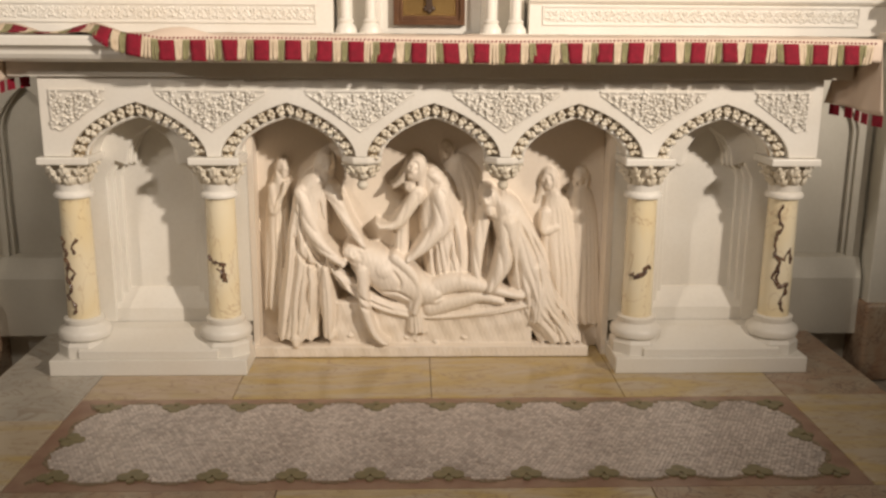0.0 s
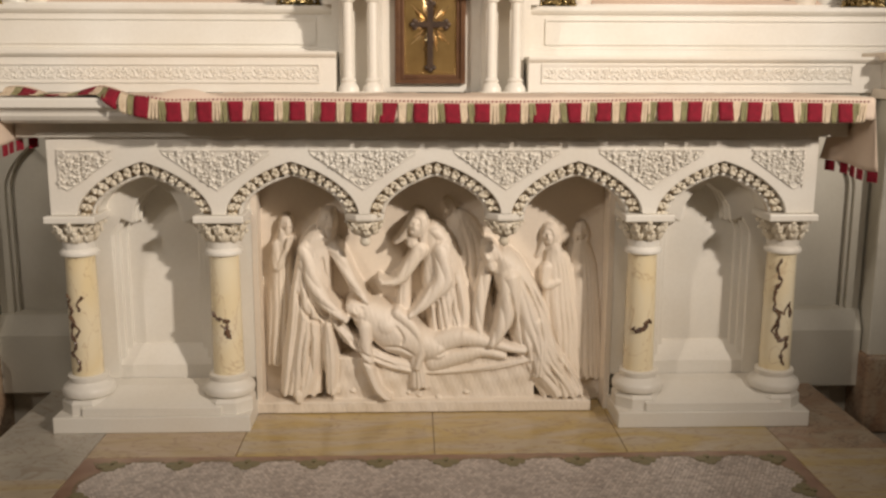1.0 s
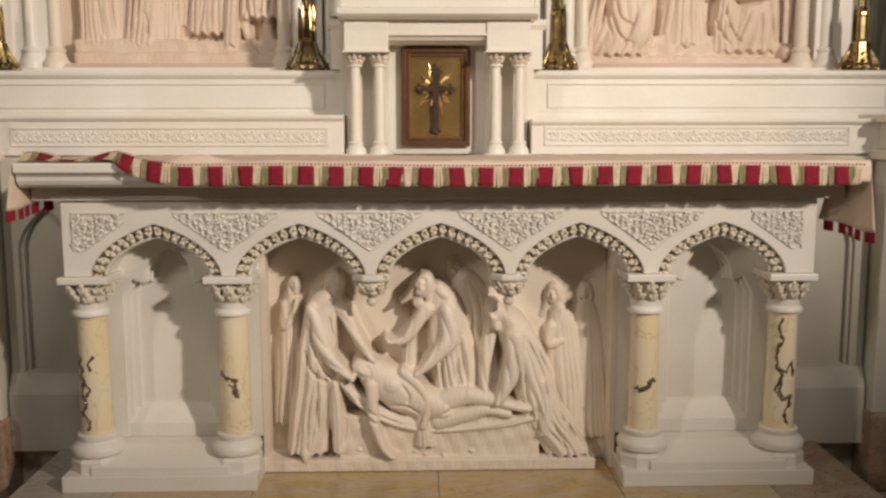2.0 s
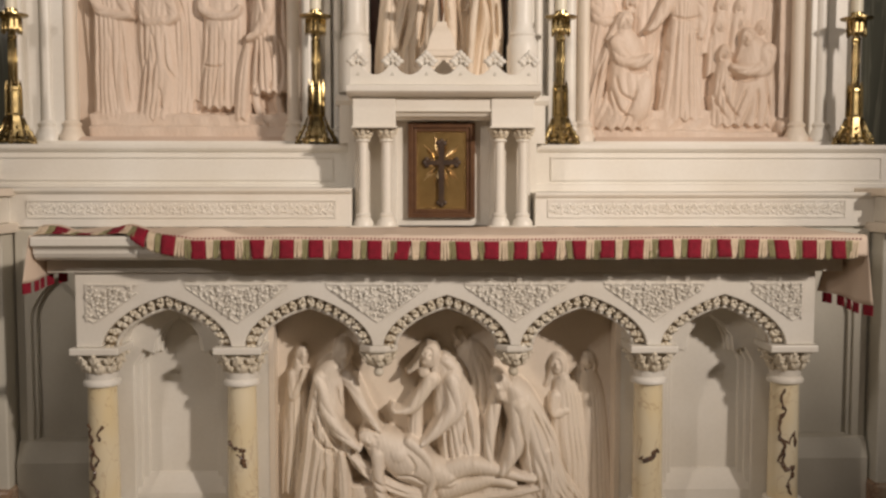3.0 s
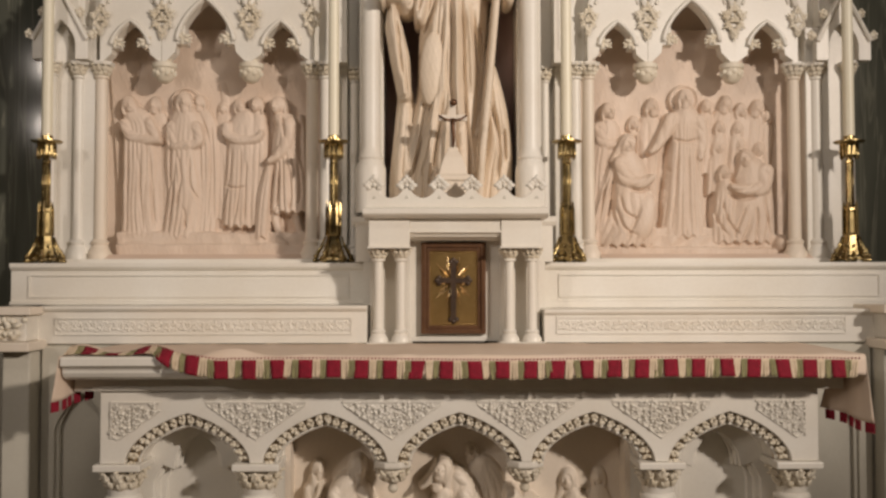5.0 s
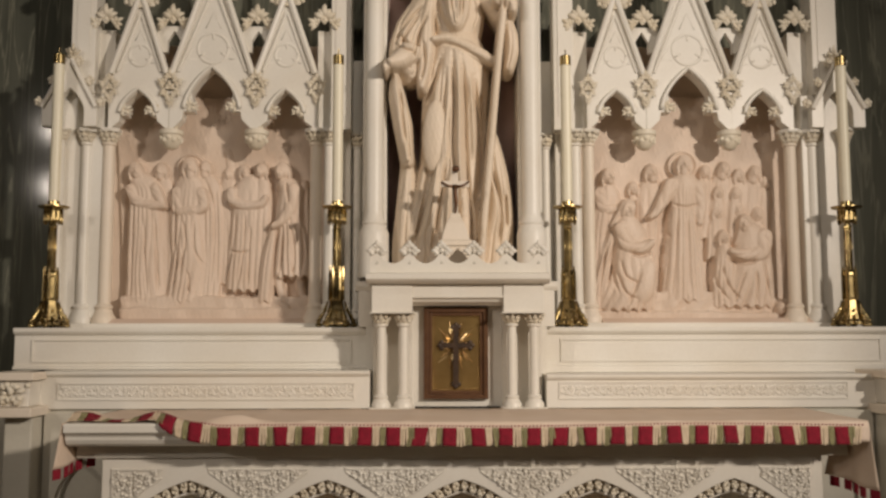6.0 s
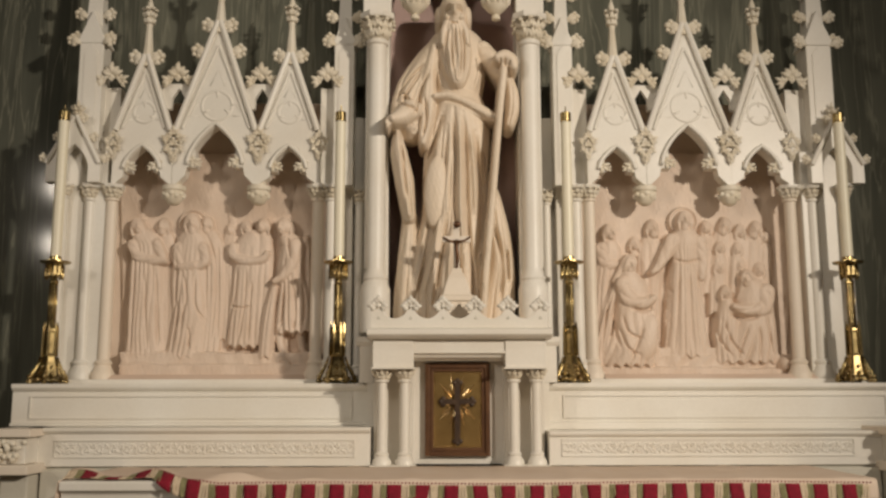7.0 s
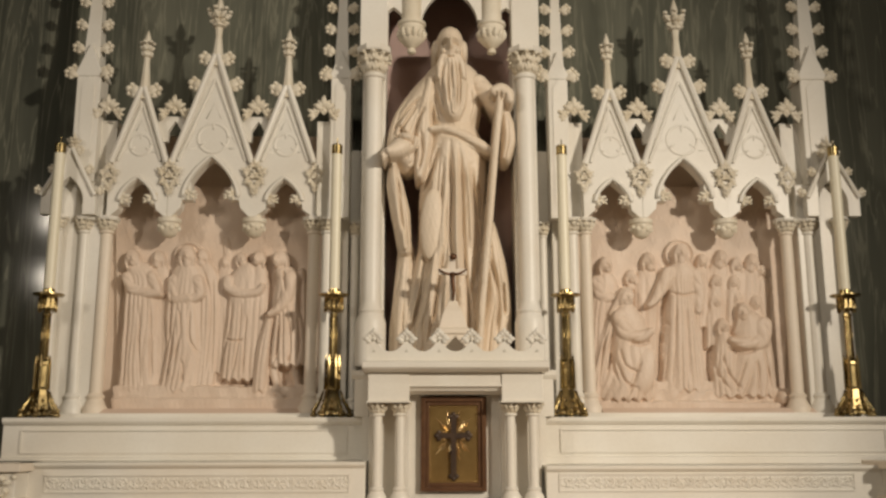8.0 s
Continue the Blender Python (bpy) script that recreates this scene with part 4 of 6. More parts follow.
def pinnacle(cx, cy, w, z0, zs, zt, side_gable=0.0):
    """A square pier with corner rolls, gablets, and a crocketed spire."""
    bm = B(); box(bm, cx - w, cx + w, cy - w, cy + w, z0, zs)
    p = part("pinnacle", bm, WHITE, rer, bevel=0.004)
    bm = B(); prism(bm, [(cx - w * 0.55, z0 + 0.06), (cx - w * 0.55, zs - 0.06), (cx, zs - 0.02), (cx + w * 0.55, zs - 0.06), (cx + w * 0.55, z0 + 0.06)], cy - w - 0.004, cy - w - 0.0005)
    part("sunk_panel", bm, WHITE, p)
    bm = B()
    prism(bm, [(cx - w * 1.25, zs - 0.02), (cx, zs + w * 2.6), (cx + w * 1.25, zs - 0.02)], cy - w * 1.1, cy + w * 1.1)
    part("gablet", bm, WHITE, p, bevel=0.003)
    bm = B(); lathe(bm, cx, cy, [(w * 1.05, zs), (w * 0.10, zt)], 4, math.pi / 4); part("spire", bm, WHITE, p)
    bm = B()
    n = 8
    for k in range(n):
        t = k / n
        r = w * (1.0 - 0.9 * t)
        z = zs + (zt - zs) * t
        for side in (-1, 1):
            bm2 = B(); crocket(bm2, cx + side * r * 0.85, cy - r * 0.5, z, 0.050 * (1 - 0.3 * t), side); part("crocket", bm2, CARVED, p, smooth=40)
    bm.free()
    for side in (-1, 1):
        bm = B(); crocket(bm, cx + side * w * 1.1, cy - w, zs - 0.02, 0.046, side)
        part("gablet_leaf", bm, CARVED, p, smooth=40)
    bm = B(); finial(bm, cx, cy, zt - 0.05, 0.04); part("finial", bm, CARVED, p, smooth=40)


pinnacle(-1.608, 0.90, 0.052, 2.36, 2.86, 3.75)
pinnacle(1.600, 0.90, 0.056, 2.36, 2.86, 3.75)
pinnacle(-0.500, 0.90, 0.044, 2.205, 2.86, 3.70)
pinnacle(0.462, 0.90, 0.044, 2.205, 2.86, 3.70)

# outer buttress gablets beside the outer pinnacles, on short columns
for sx in (-1, 1):
    cx = sx * 1.635 - 0.005
    bm = B(); prism(bm, [(cx - 0.115, 2.205), (cx - 0.115, 2.285), (cx, 2.50), (cx + 0.115, 2.285), (cx + 0.115, 2.205), (cx + 0.062, 2.205)] + arch(cx, 0.062, 2.27, 0.10, 8, 0.45) + [(cx - 0.062, 2.205)], 0.80, 0.845)
    ob = part("buttress_gablet", bm, WHITE, rer, bevel=0.002)
    for side in (-1, 1):
        bm = B(); tube(bm, [(cx + side * 0.112, 0.795, 2.285), (cx + side * 0.004, 0.795, 2.492)], 0.010, 8)
        part("raking_moulding", bm, WHITE, ob, smooth=40)
        for t in (0.06, 0.5, 0.9):
            bm = B(); crocket(bm, cx + side * 0.118 * (1 - t), 0.815, 2.29 + 0.21 * t, 0.036, side)
            part("crocket", bm, CARVED, ob, smooth=True)
    bm = B(); finial(bm, cx, 0.82, 2.48, 0.036)
    part("finial", bm, CARVED, ob, smooth=True)
    cx = sx * 1.60 - 0.01
    slim_column("shaft", cx + sx * 0.075, 0.84, 0.02, 1.376, 2.15, 2.205)
    bm = B(); box(bm, cx - 0.10, cx + 0.10, 0.86, 1.05, 1.376, 2.36); part("pier", bm, WHITE, rer, bevel=0.004)
    bm = B(); box(bm, (-0.56 if sx < 0 else 0.43), (-0.46 if sx < 0 else 0.53), 0.92, 1.05, 1.376, 2.75); part("pier", bm, WHITE, rer, bevel=0.004)

for xa, xb in ((-0.606, -0.545), (-1.565, -1.488), (0.51, 0.572), (1.462, 1.545)):
    bm = B(); box(bm, xa, xb, 0.905, 0.995, 2.205, 2.655); part("infill", bm, WHITE, rer)
# central niche
NX = -0.022
for sx in (-1, 1):
    bm = B(); box(bm, *sorted((NX + sx * 0.378, NX + sx * 0.455)), 1.0, 1.1, 1.356, 2.55); part("infill", bm, WHITE, rer)
    slim_column("shaft", NX + sx * 0.412, 0.95, 0.020, 1.376, 2.145, 2.205)
bm = B()
N = 16
ring = []
for k in range(N + 1):
    a = math.pi * k / N
    ring.append((NX + 0.325 * math.cos(a), 0.93 + 0.125 * math.sin(a)))
lo = [bm.verts.new((x, y, 1.56)) for x, y in ring]
hi = [bm.verts.new((x, y, 3.9)) for x, y in ring]
for i in range(N):
    bm.faces.new((lo[i], lo[i + 1], hi[i + 1], hi[i]))
ob = part("niche", bm, NICHE, rer, "mauve stone back of the statue niche", smooth=True)
mod = ob.modifiers.new("solid", "SOLIDIFY"); mod.thickness, mod.offset = 0.03, -1
for sx in (-1, 1):
    cx = NX + sx * 0.327
    bm = B(); lathe(bm, cx, 0.75, [(0.062, 1.56), (0.062, 1.74), (0.055, 1.76), (0.048, 1.775), (0.052, 1.785), (0.044, 1.80), (0.0385, 1.83), (0.0385, 2.79), (0.047, 2.797), (0.047, 2.81), (0.04, 2.815)], 28)
    col = part("niche_column", bm, WHITE, rer, smooth=40)
    bm = B(); capital(bm, cx, 0.75, 2.815, 2.905, 0.042, 0.056, 71 + sx); part("capital", bm, CARVED, col, smooth=True)
    bm = B(); lathe(bm, cx, 0.75, [(0.074, 2.905), (0.078, 2.912), (0.078, 2.93)], 8, math.pi / 8); part("abacus", bm, WHITE, col)
    bm = B(); box(bm, cx - 0.05, cx + 0.05, 0.79, 1.0, 1.56, 3.9); part("niche_jamb", bm, WHITE, rer, bevel=0.004)
    bm = B(); box(bm, cx - 0.06, cx + 0.06, 0.71, 0.789, 2.931, 3.9); part("canopy_pier", bm, WHITE, rer, bevel=0.004)
    px = NX + 0.009 + sx * 0.174
    bm = B(); lathe(bm, px, 0.74, [(0.008, 2.905), (0.019, 2.911), (0.019, 2.925), (0.012, 2.932), (0.03, 2.945), (0.049, 2.965), (0.055, 2.99), (0.055, 3.03), (0.062, 3.036), (0.062, 3.048), (0.045, 3.052), (0.045, 3.9)], 14)
    for k in range(14):
        a = k * math.pi / 7
        o = Vector((math.cos(a), math.sin(a), 0))
        lobe(bm, Vector((px, 0.74, 2.968)) + o * 0.045, o * 0.5 + Vector((0, 0, 1)), 0.045, 0.010, 0.9, 0.05)
        blob(bm, Vector((px, 0.74, 2.985 + 0.02 * (k % 2))) + o * 0.058, 0.0075, sub=1)
    part("canopy_pendant", bm, CARVED, rer, "white pendant with carved leaves", smooth=40)
for cx, h in ((NX, 0.12), (NX - 0.245, 0.045), (NX + 0.245, 0.045)):
    w = 0.162 if h > 0.1 else 0.085
    bm = B(); prism(bm, [(cx - w, 3.06), (cx - w, 3.9), (cx + w, 3.9), (cx + w, 3.06)] + arch(cx, h, 3.06, h * 1.3, 8, 0.4), 0.725, 0.76)
    part("canopy_arch", bm, WHITE, rer, bevel=0.002)

# ---- carved figures ----
def waves(u, v, seed, length):
    """Soft unevenness in -1..1 over a length in grid units."""
    g = random.Random(seed)
    out = 0.0
    for _ in range(6):
        a, f = g.uniform(0, 2 * math.pi), 2 * math.pi / length * g.uniform(0.6, 1.5)
        out = out + np.sin(f * (u * math.cos(a) + v * math.sin(a)) + g.uniform(0, 6))
    return out / 3.2


class Relief:
    """Stone carved in layers over a grid: u to the right, v down, heights in metres out from the back.

    corners: x at the top left, top right, bottom left and bottom right; zs: heights at some v."""

    def __init__(self, u0, u1, v0, v1, step, corners, vs, zs, back):
        self.box, self.corners, self.vs, self.zs, self.back = (u0, u1, v0, v1), corners, vs, zs, back
        self.u, self.v = np.meshgrid(np.arange(u0, u1 + 0.01, step), np.arange(v0, v1 + 0.01, step))
        self.h = np.zeros_like(self.u)
        self.mm = (corners[1] - corners[0]) / (u1 - u0)
        self.count = 0

    def spine(self, pts, radii, reach=1.0):
        """Over a window: distance as a share of the radius, signed side, way along, and the window."""
        p, r = np.array(pts, float), np.array(radii, float)
        n = len(p)
        dense, rr = [], []
        for i in range(n - 1):
            p0, p1, p2, p3 = p[max(i - 1, 0)], p[i], p[i + 1], p[min(i + 2, n - 1)]
            for k in range(6):
                t = k / 6
                dense.append(0.5 * (2 * p1 + (p2 - p0) * t + (2 * p0 - 5 * p1 + 4 * p2 - p3) * t * t + (3 * p1 - p0 - 3 * p2 + p3) * t ** 3))
                rr.append(r[i] + (r[i + 1] - r[i]) * t)
        dense.append(p[-1])
        rr.append(r[-1])
        d, rr = np.array(dense), np.array(rr)
        m = rr.max() * reach + 2
        ok = (self.u > d[:, 0].min() - m) & (self.u < d[:, 0].max() + m) & (self.v > d[:, 1].min() - m) & (self.v < d[:, 1].max() + m)
        rows, cols = np.where(ok.any(1))[0], np.where(ok.any(0))[0]
        if not len(rows) or not len(cols):
            return None
        win = (slice(rows[0], rows[-1] + 1), slice(cols[0], cols[-1] + 1))
        u, v = self.u[win], self.v[win]
        best, side, along = np.full(u.shape, 99.0), np.zeros(u.shape), np.zeros(u.shape)
        for i in range(len(d) - 1):
            a, e = d[i], d[i + 1] - d[i]
            ln = max(1e-6, float(e @ e))
            t = np.clip(((u - a[0]) * e[0] + (v - a[1]) * e[1]) / ln, 0, 1)
            du, dv = u - a[0] - t * e[0], v - a[1] - t * e[1]
            q = np.hypot(du, dv) / (rr[i] + (rr[i + 1] - rr[i]) * t)
            near = q < best
            best = np.where(near, q, best)
            side = np.where(near, np.sign(e[0] * dv - e[1] * du), side)
            along = np.where(near, (i + t) / (len(d) - 1), along)
        return best, best * side, along, win

    def lay(self, win, inside, height):
        self.h[win] = np.where(inside & (height > self.h[win]), height, self.h[win])

    def limb(self, pts, radii, h, dome=None, folds=0.0):
        """An arm, a leg or a roll of cloth; h: one height or one for each end."""
        s = self.spine(pts, radii)
        if s is None:
            return
        q, side, t, win = s
        h0, h1 = h if isinstance(h, tuple) else (h, h)
        dome = dome or max(radii) * self.mm * 0.9
        self.count += 1
        z = h0 + (h1 - h0) * t + dome * np.sqrt(np.clip(1 - q * q, 0, 1))
        if folds:
            z = z + folds * (np.abs(np.sin(9 * t + 2.2 * side + self.count)) ** 0.6 - 0.6)
        self.lay(win, q < 1, z)

    def robe(self, stations, h, dome=None, folds=5, amp=0.007, edge=0.55, start=0.12, hem=True):
        """A draped body through stations (u, v, half width); rounded pleats with sharp valleys, deeper downwards."""
        st = np.array(stations, float)
        s = self.spine(st[:, :2], st[:, 2])
        if s is None:
            return
        q, side, t, win = s
        self.count += 1
        g = random.Random(self.count * 7 + int(st[0, 0]))
        u, v = self.u[win], self.v[win]
        dome = dome or st[:, 2].max() * self.mm * 0.62
        w = side + 0.16 * np.sin(3.1 * side + g.uniform(0, 6)) + 0.07 * waves(u, v, self.count, 130)
        bend = g.uniform(-0.35, 0.35) * t
        f = np.abs(np.sin(math.pi * (folds * 0.5 * (w + 1) + bend + g.random()))) ** 0.55
        fine = np.abs(np.sin(math.pi * (folds * 1.2 * (w + 1) - bend + g.random()))) ** 0.7
        life = np.clip((t - start) / 0.35, 0, 1) * (0.62 + 0.38 * waves(u, v * 0.4, self.count + 50, 55))
        z = h + dome * np.clip(1 - q * q, 0, 1) ** edge + amp * life * (1.5 * (f - 0.75) + 0.30 * (fine - 0.7))
        inside = q < 1
        if hem:
            foot = st[-1, 1]
            inside &= v < foot + 3 + 3 * np.sin(u * 0.35 + self.count)
        self.lay(win, inside, np.maximum(z, 0.002))

    def blob(self, u, v, ru, rv, h, dome, turn=0.0):
        c, s = math.cos(turn), math.sin(turn)
        du, dv = self.u - u, self.v - v
        q = ((du * c + dv * s) / ru) ** 2 + ((dv * c - du * s) / rv) ** 2
        z = h + dome * np.sqrt(np.clip(1 - q, 0, 1))
        self.h = np.where((q < 1) & (z > self.h), z, self.h)

    def carve(self, lines, width=2.2, depth=0.006):
        """Grooves (depth above 0) or raised fold lines (below 0), fading at their ends."""
        for line in lines:
            s = self.spine(line, [width] * len(line), 2.6)
            if s is None:
                continue
            q, side, t, win = s
            fade = np.clip(np.minimum(t, 1 - t) * 5, 0.15, 1)
            self.h[win] = np.where(self.h[win] > 0.004, np.maximum(0.002, self.h[win] - 1.35 * depth * fade * np.exp(-q * q)), self.h[win])

    def slab(self, u0, u1, v0, v1, h, rough=0.004, seed=3):
        """A block or a bed of rock."""
        inside = (self.u > u0) & (self.u < u1) & (self.v > v0 + 2.0 * waves(self.u, self.v, seed, 60) * (rough > 0.002)) & (self.v < v1)
        z = h + rough * waves(self.u, self.v, seed + 1, 40)
        self.h = np.where(inside & (z > self.h), z, self.h)

    def head(self, u, v, r, h, face=0.0, nod=0.0, hair=1.0, beard=0.0, veil=False, halo=0.0):
        """face: -1 profile to the left .. 1 to the right; nod: tilt of the head."""
        if halo:
            q = np.hypot(self.u - u, self.v - v) / (halo * r)
            z = h * 0.35 + 0.004 + 0.010 * np.clip((q - 0.78) / 0.15, 0, 1)
            self.h = np.where((q < 1) & (z > self.h), z, self.h)
        r *= 0.86
        k = r * self.mm
        at = lambda a, b: (u + r * (a * math.cos(nod) - b * math.sin(nod)), v + r * (a * math.sin(nod) + b * math.cos(nod)))
        self.limb([at(0, 0.3), at(-0.15 * face, 1.6)], [0.45 * r, 0.62 * r], h - 0.3 * k, 0.4 * k)
        if veil:
            self.blob(*at(-0.20 * face, -0.05), 0.98 * r, 1.22 * r, h, 0.62 * k, nod)
            for e in (-1, 1):
                self.limb([at(0.62 * e - 0.25 * face, -0.3), at(0.78 * e - 0.2 * face, 0.6), at(1.0 * e - 0.2 * face, 1.5), at(1.35 * e, 2.2)], [0.3 * r, 0.32 * r, 0.36 * r, 0.25 * r], (h + 0.1 * k, h - 0.35 * k), 0.3 * k)
        elif hair:
            self.blob(*at(-0.25 * face, -0.10), 0.86 * r, 1.05 * r, h, 0.62 * k, nod)
            for e in (-1, 1):
                if e * face < 0.45:
                    self.limb([at(0.62 * e - 0.25 * face, -0.3), at(0.74 * e - 0.2 * face, 0.4), at(0.66 * e - 0.15 * face, 1.15)], [0.24 * r, 0.26 * r, 0.16 * r], h + 0.05 * k, 0.34 * k)
            self.carve([[at((0.42 + 0.26 * j) * math.cos(a) - 0.28 * face, (0.55 + 0.26 * j) * math.sin(a) - 0.1) for a in (-2.9, -2.2, -1.57, -0.95, -0.25)] for j in (0, 1)], 0.07 * r, 0.07 * k)
        self.blob(*at(0.30 * face, 0.16), 0.55 * r, 0.84 * r, h + 0.28 * k, 0.52 * k, nod)
        if veil:
            self.carve([[at(0.30 * face - 0.62, 0.75), at(0.28 * face - 0.64, 0.0), at(0.2 * face - 0.3, -0.70), at(0.25 * face + 0.3, -0.70), at(0.30 * face + 0.64, 0.0), at(0.30 * face + 0.6, 0.75)]], 0.12 * r, -0.16 * k)
        self.carve([[at(0.46 * face - 0.40, 0.00), at(0.46 * face - 0.12, 0.02)], [at(0.46 * face + 0.12, 0.02), at(0.46 * face + 0.40, 0.00)]], 0.12 * r, 0.12 * k)
        self.carve([[at(0.52 * face, -0.12), at(0.56 * face, 0.12), at(0.66 * face, 0.34)]], 0.10 * r, -0.20 * k)
        self.carve([[at(0.52 * face - 0.2, 0.56), at(0.54 * face, 0.58), at(0.54 * face + 0.2, 0.56)]], 0.07 * r, 0.08 * k)
        if beard:
            self.blob(*at(0.34 * face, 0.72 + 0.35 * beard), 0.46 * r, 0.55 * r * (0.6 + beard), h + 0.22 * k, 0.48 * k, nod)
            self.carve([[at(0.34 * face + j, 0.72), at(0.34 * face + 0.8 * j, 0.95 + 0.6 * beard)] for j in (-0.28, -0.1, 0.1, 0.28)], 0.07 * r, 0.07 * k)

    def mesh(self, name, mat, label, category, parent=None, round_back=0.0):
        """The carved sheet with its back and sides; round_back: the back swells by that share of the height."""
        h = self.h
        for _ in range(2):
            p = np.pad(h, 1, mode="edge")
            soft = (p[:-2, 1:-1] + p[2:, 1:-1] + p[1:-1, :-2] + p[1:-1, 2:] + 4 * h) / 8
            h = np.where(h > 0, soft, h) if round_back else soft
        h = h + 0.0006 * waves(self.u, self.v, 5, 9) * (h > 0.004)
        u0, u1, v0, v1 = self.box
        a, b = (self.u - u0) / (u1 - u0), (self.v - v0) / (v1 - v0)
        c = self.corners
        x = (c[0] * (1 - a) + c[1] * a) * (1 - b) + (c[2] * (1 - a) + c[3] * a) * b
        z = np.interp(self.v, self.vs, self.zs)
        rows, cols = h.shape
        full = h > 0.0015 if round_back else np.ones_like(h, bool)
        cell = full[:-1, :-1] & full[1:, :-1] & full[:-1, 1:] & full[1:, 1:]
        idx = np.arange(rows * cols).reshape(rows, cols)
        n = rows * cols
        front = np.stack([x, self.back - h, z], -1).reshape(-1, 3)
        rear = np.stack([x, self.back + (round_back * h if round_back else 0.012 + 0 * h), z], -1).reshape(-1, 3)
        i, j = np.where(cell)
        quads = [np.stack([idx[i, j], idx[i + 1, j], idx[i + 1, j + 1], idx[i, j + 1]], -1)]
        if round_back:
            quads.append(np.stack([idx[i, j], idx[i, j + 1], idx[i + 1, j + 1], idx[i + 1, j]], -1) + n)
        pad = np.pad(cell, 1)
        for di, dj, p, q in ((-1, 0, (0, 0), (0, 1)), (1, 0, (1, 1), (1, 0)), (0, -1, (1, 0), (0, 0)), (0, 1, (0, 1), (1, 1))):
            i, j = np.where(cell & ~pad[1 + di:1 + di + cell.shape[0], 1 + dj:1 + dj + cell.shape[1]])
            e0, e1 = idx[i + p[0], j + p[1]], idx[i + q[0], j + q[1]]
            quads.append(np.stack([e0, e1, e1 + n, e0 + n], -1))
        faces = np.concatenate(quads)
        used, faces = np.unique(faces, return_inverse=True)
        faces = faces.reshape(-1, 4)
        me = bpy.data.meshes.new(name)
        me.from_pydata(np.concatenate([front, rear])[used].tolist(), [], faces.tolist())
        me.materials.append(mat)
        me.shade_smooth()
        ob = new(name, me)
        if parent:
            ob.parent = parent
            ob.matrix_parent_inverse = parent.matrix_world.inverted()
            return tagged(ob, label)
        return tagged(ob, label, category)


# carved group of mourners under the altar table
R = Relief(432, 1092, 262, 692, 1.35, (-0.585, 0.556, -0.612, 0.586), (262, 300, 600, 692), (0.797, 0.7235, 0.148, 0.002), 0.247)
R.robe([(478, 368, 12), (474, 420, 21), (471, 500, 23), (469, 600, 20)], 0.015, 0.030, 4, 0.009)
R.head(485, 349, 16, 0.030, face=0.5, beard=0.5)
R.limb([(466, 385), (468, 425), (484, 400), (490, 378)], [9, 9, 7, 5], (0.035, 0.045), 0.014, 0.003)
# two figures in the background, half sunk in the stone
R.robe([(812, 345, 20), (822, 375, 36), (828, 440, 44), (830, 560, 50)], 0.006, 0.034, 5, 0.008)
R.head(790, 322, 17, 0.008, face=-0.4, nod=-0.2)
R.robe([(1048, 392, 14), (1052, 430, 24), (1056, 520, 26), (1058, 640, 30)], 0.003, 0.016, 5, 0.006)
R.head(1046, 366, 17, 0.006, face=-0.3)
R.robe([(996, 400, 16), (1000, 430, 28), (1004, 500, 33), (1012, 640, 40)], 0.006, 0.024, 5, 0.008)
R.head(984, 372, 20, 0.012, face=-0.4, veil=True)
R.limb([(978, 430), (976, 460), (1000, 455)], [10, 9, 6], 0.026, 0.010)
# veiled woman bending over the dead one
R.robe([(756, 362, 20), (772, 390, 34), (780, 450, 40), (795, 520, 46), (800, 590, 50)], 0.040, 0.040, 6, 0.012, start=0.3)
R.limb([(736, 392), (708, 432), (690, 446), (666, 447)], [15, 12, 8, 5], (0.075, 0.085), 0.022, 0.005)
R.limb([(668, 446), (660, 441)], [4, 2.5], 0.098, 0.005)
R.robe([(712, 428, 8), (706, 456, 13), (706, 500, 15)], 0.050, 0.025, 4, 0.010)
R.head(731, 348, 23, 0.082, face=-0.45, nod=0.35, veil=True)
R.limb([(762, 356), (778, 376), (790, 410), (796, 450)], [12, 15, 16, 12], (0.062, 0.055), 0.026, 0.004)
R.limb([(778, 392), (782, 440), (758, 470), (732, 494), (718, 504)], [18, 18, 14, 9, 6], (0.075, 0.095), 0.026, 0.007)
R.carve([[(790, 400), (802, 450), (812, 530)], [(768, 480), (770, 520), (778, 560)], [(748, 500), (752, 530), (758, 552)], [(800, 470), (796, 520), (806, 560)], [(822, 420), (836, 480), (834, 540)], [(842, 430), (852, 490), (850, 545)]], 2.6, 0.011)
# bier and base
R.slab(573, 950, 580, 672, 0.085, 0.003)
R.slab(434, 1054, 668, 700, 0.112, 0.0015)
# stooping man
R.robe([(893, 410, 20), (905, 432, 32), (930, 490, 39), (958, 580, 40), (985, 625, 40), (1005, 664, 40)], 0.060, 0.052, 5, 0.013, start=0.25)
R.robe([(958, 520, 10), (962, 570, 14), (958, 618, 14)], 0.085, 0.030, 3, 0.010, start=0.0)
R.limb([(864, 424), (852, 470), (846, 520), (850, 548)], [13, 13, 10, 7], (0.055, 0.085), 0.022, 0.006)
R.limb([(905, 440), (900, 492), (884, 532), (868, 556)], [21, 19, 13, 7], (0.095, 0.100), 0.030, 0.007)
R.head(866, 397, 21, 0.095, face=-0.8, nod=-0.35, beard=0.8)
R.carve([[(925, 440), (955, 500), (966, 560)], [(940, 450), (985, 540), (1020, 640)], [(920, 500), (930, 560), (942, 600)], [(975, 590), (990, 625), (1000, 655)], [(900, 460), (912, 510), (905, 540)], [(945, 560), (946, 600), (948, 618)], [(990, 580), (1015, 625), (1030, 655)]], 2.8, 0.012)
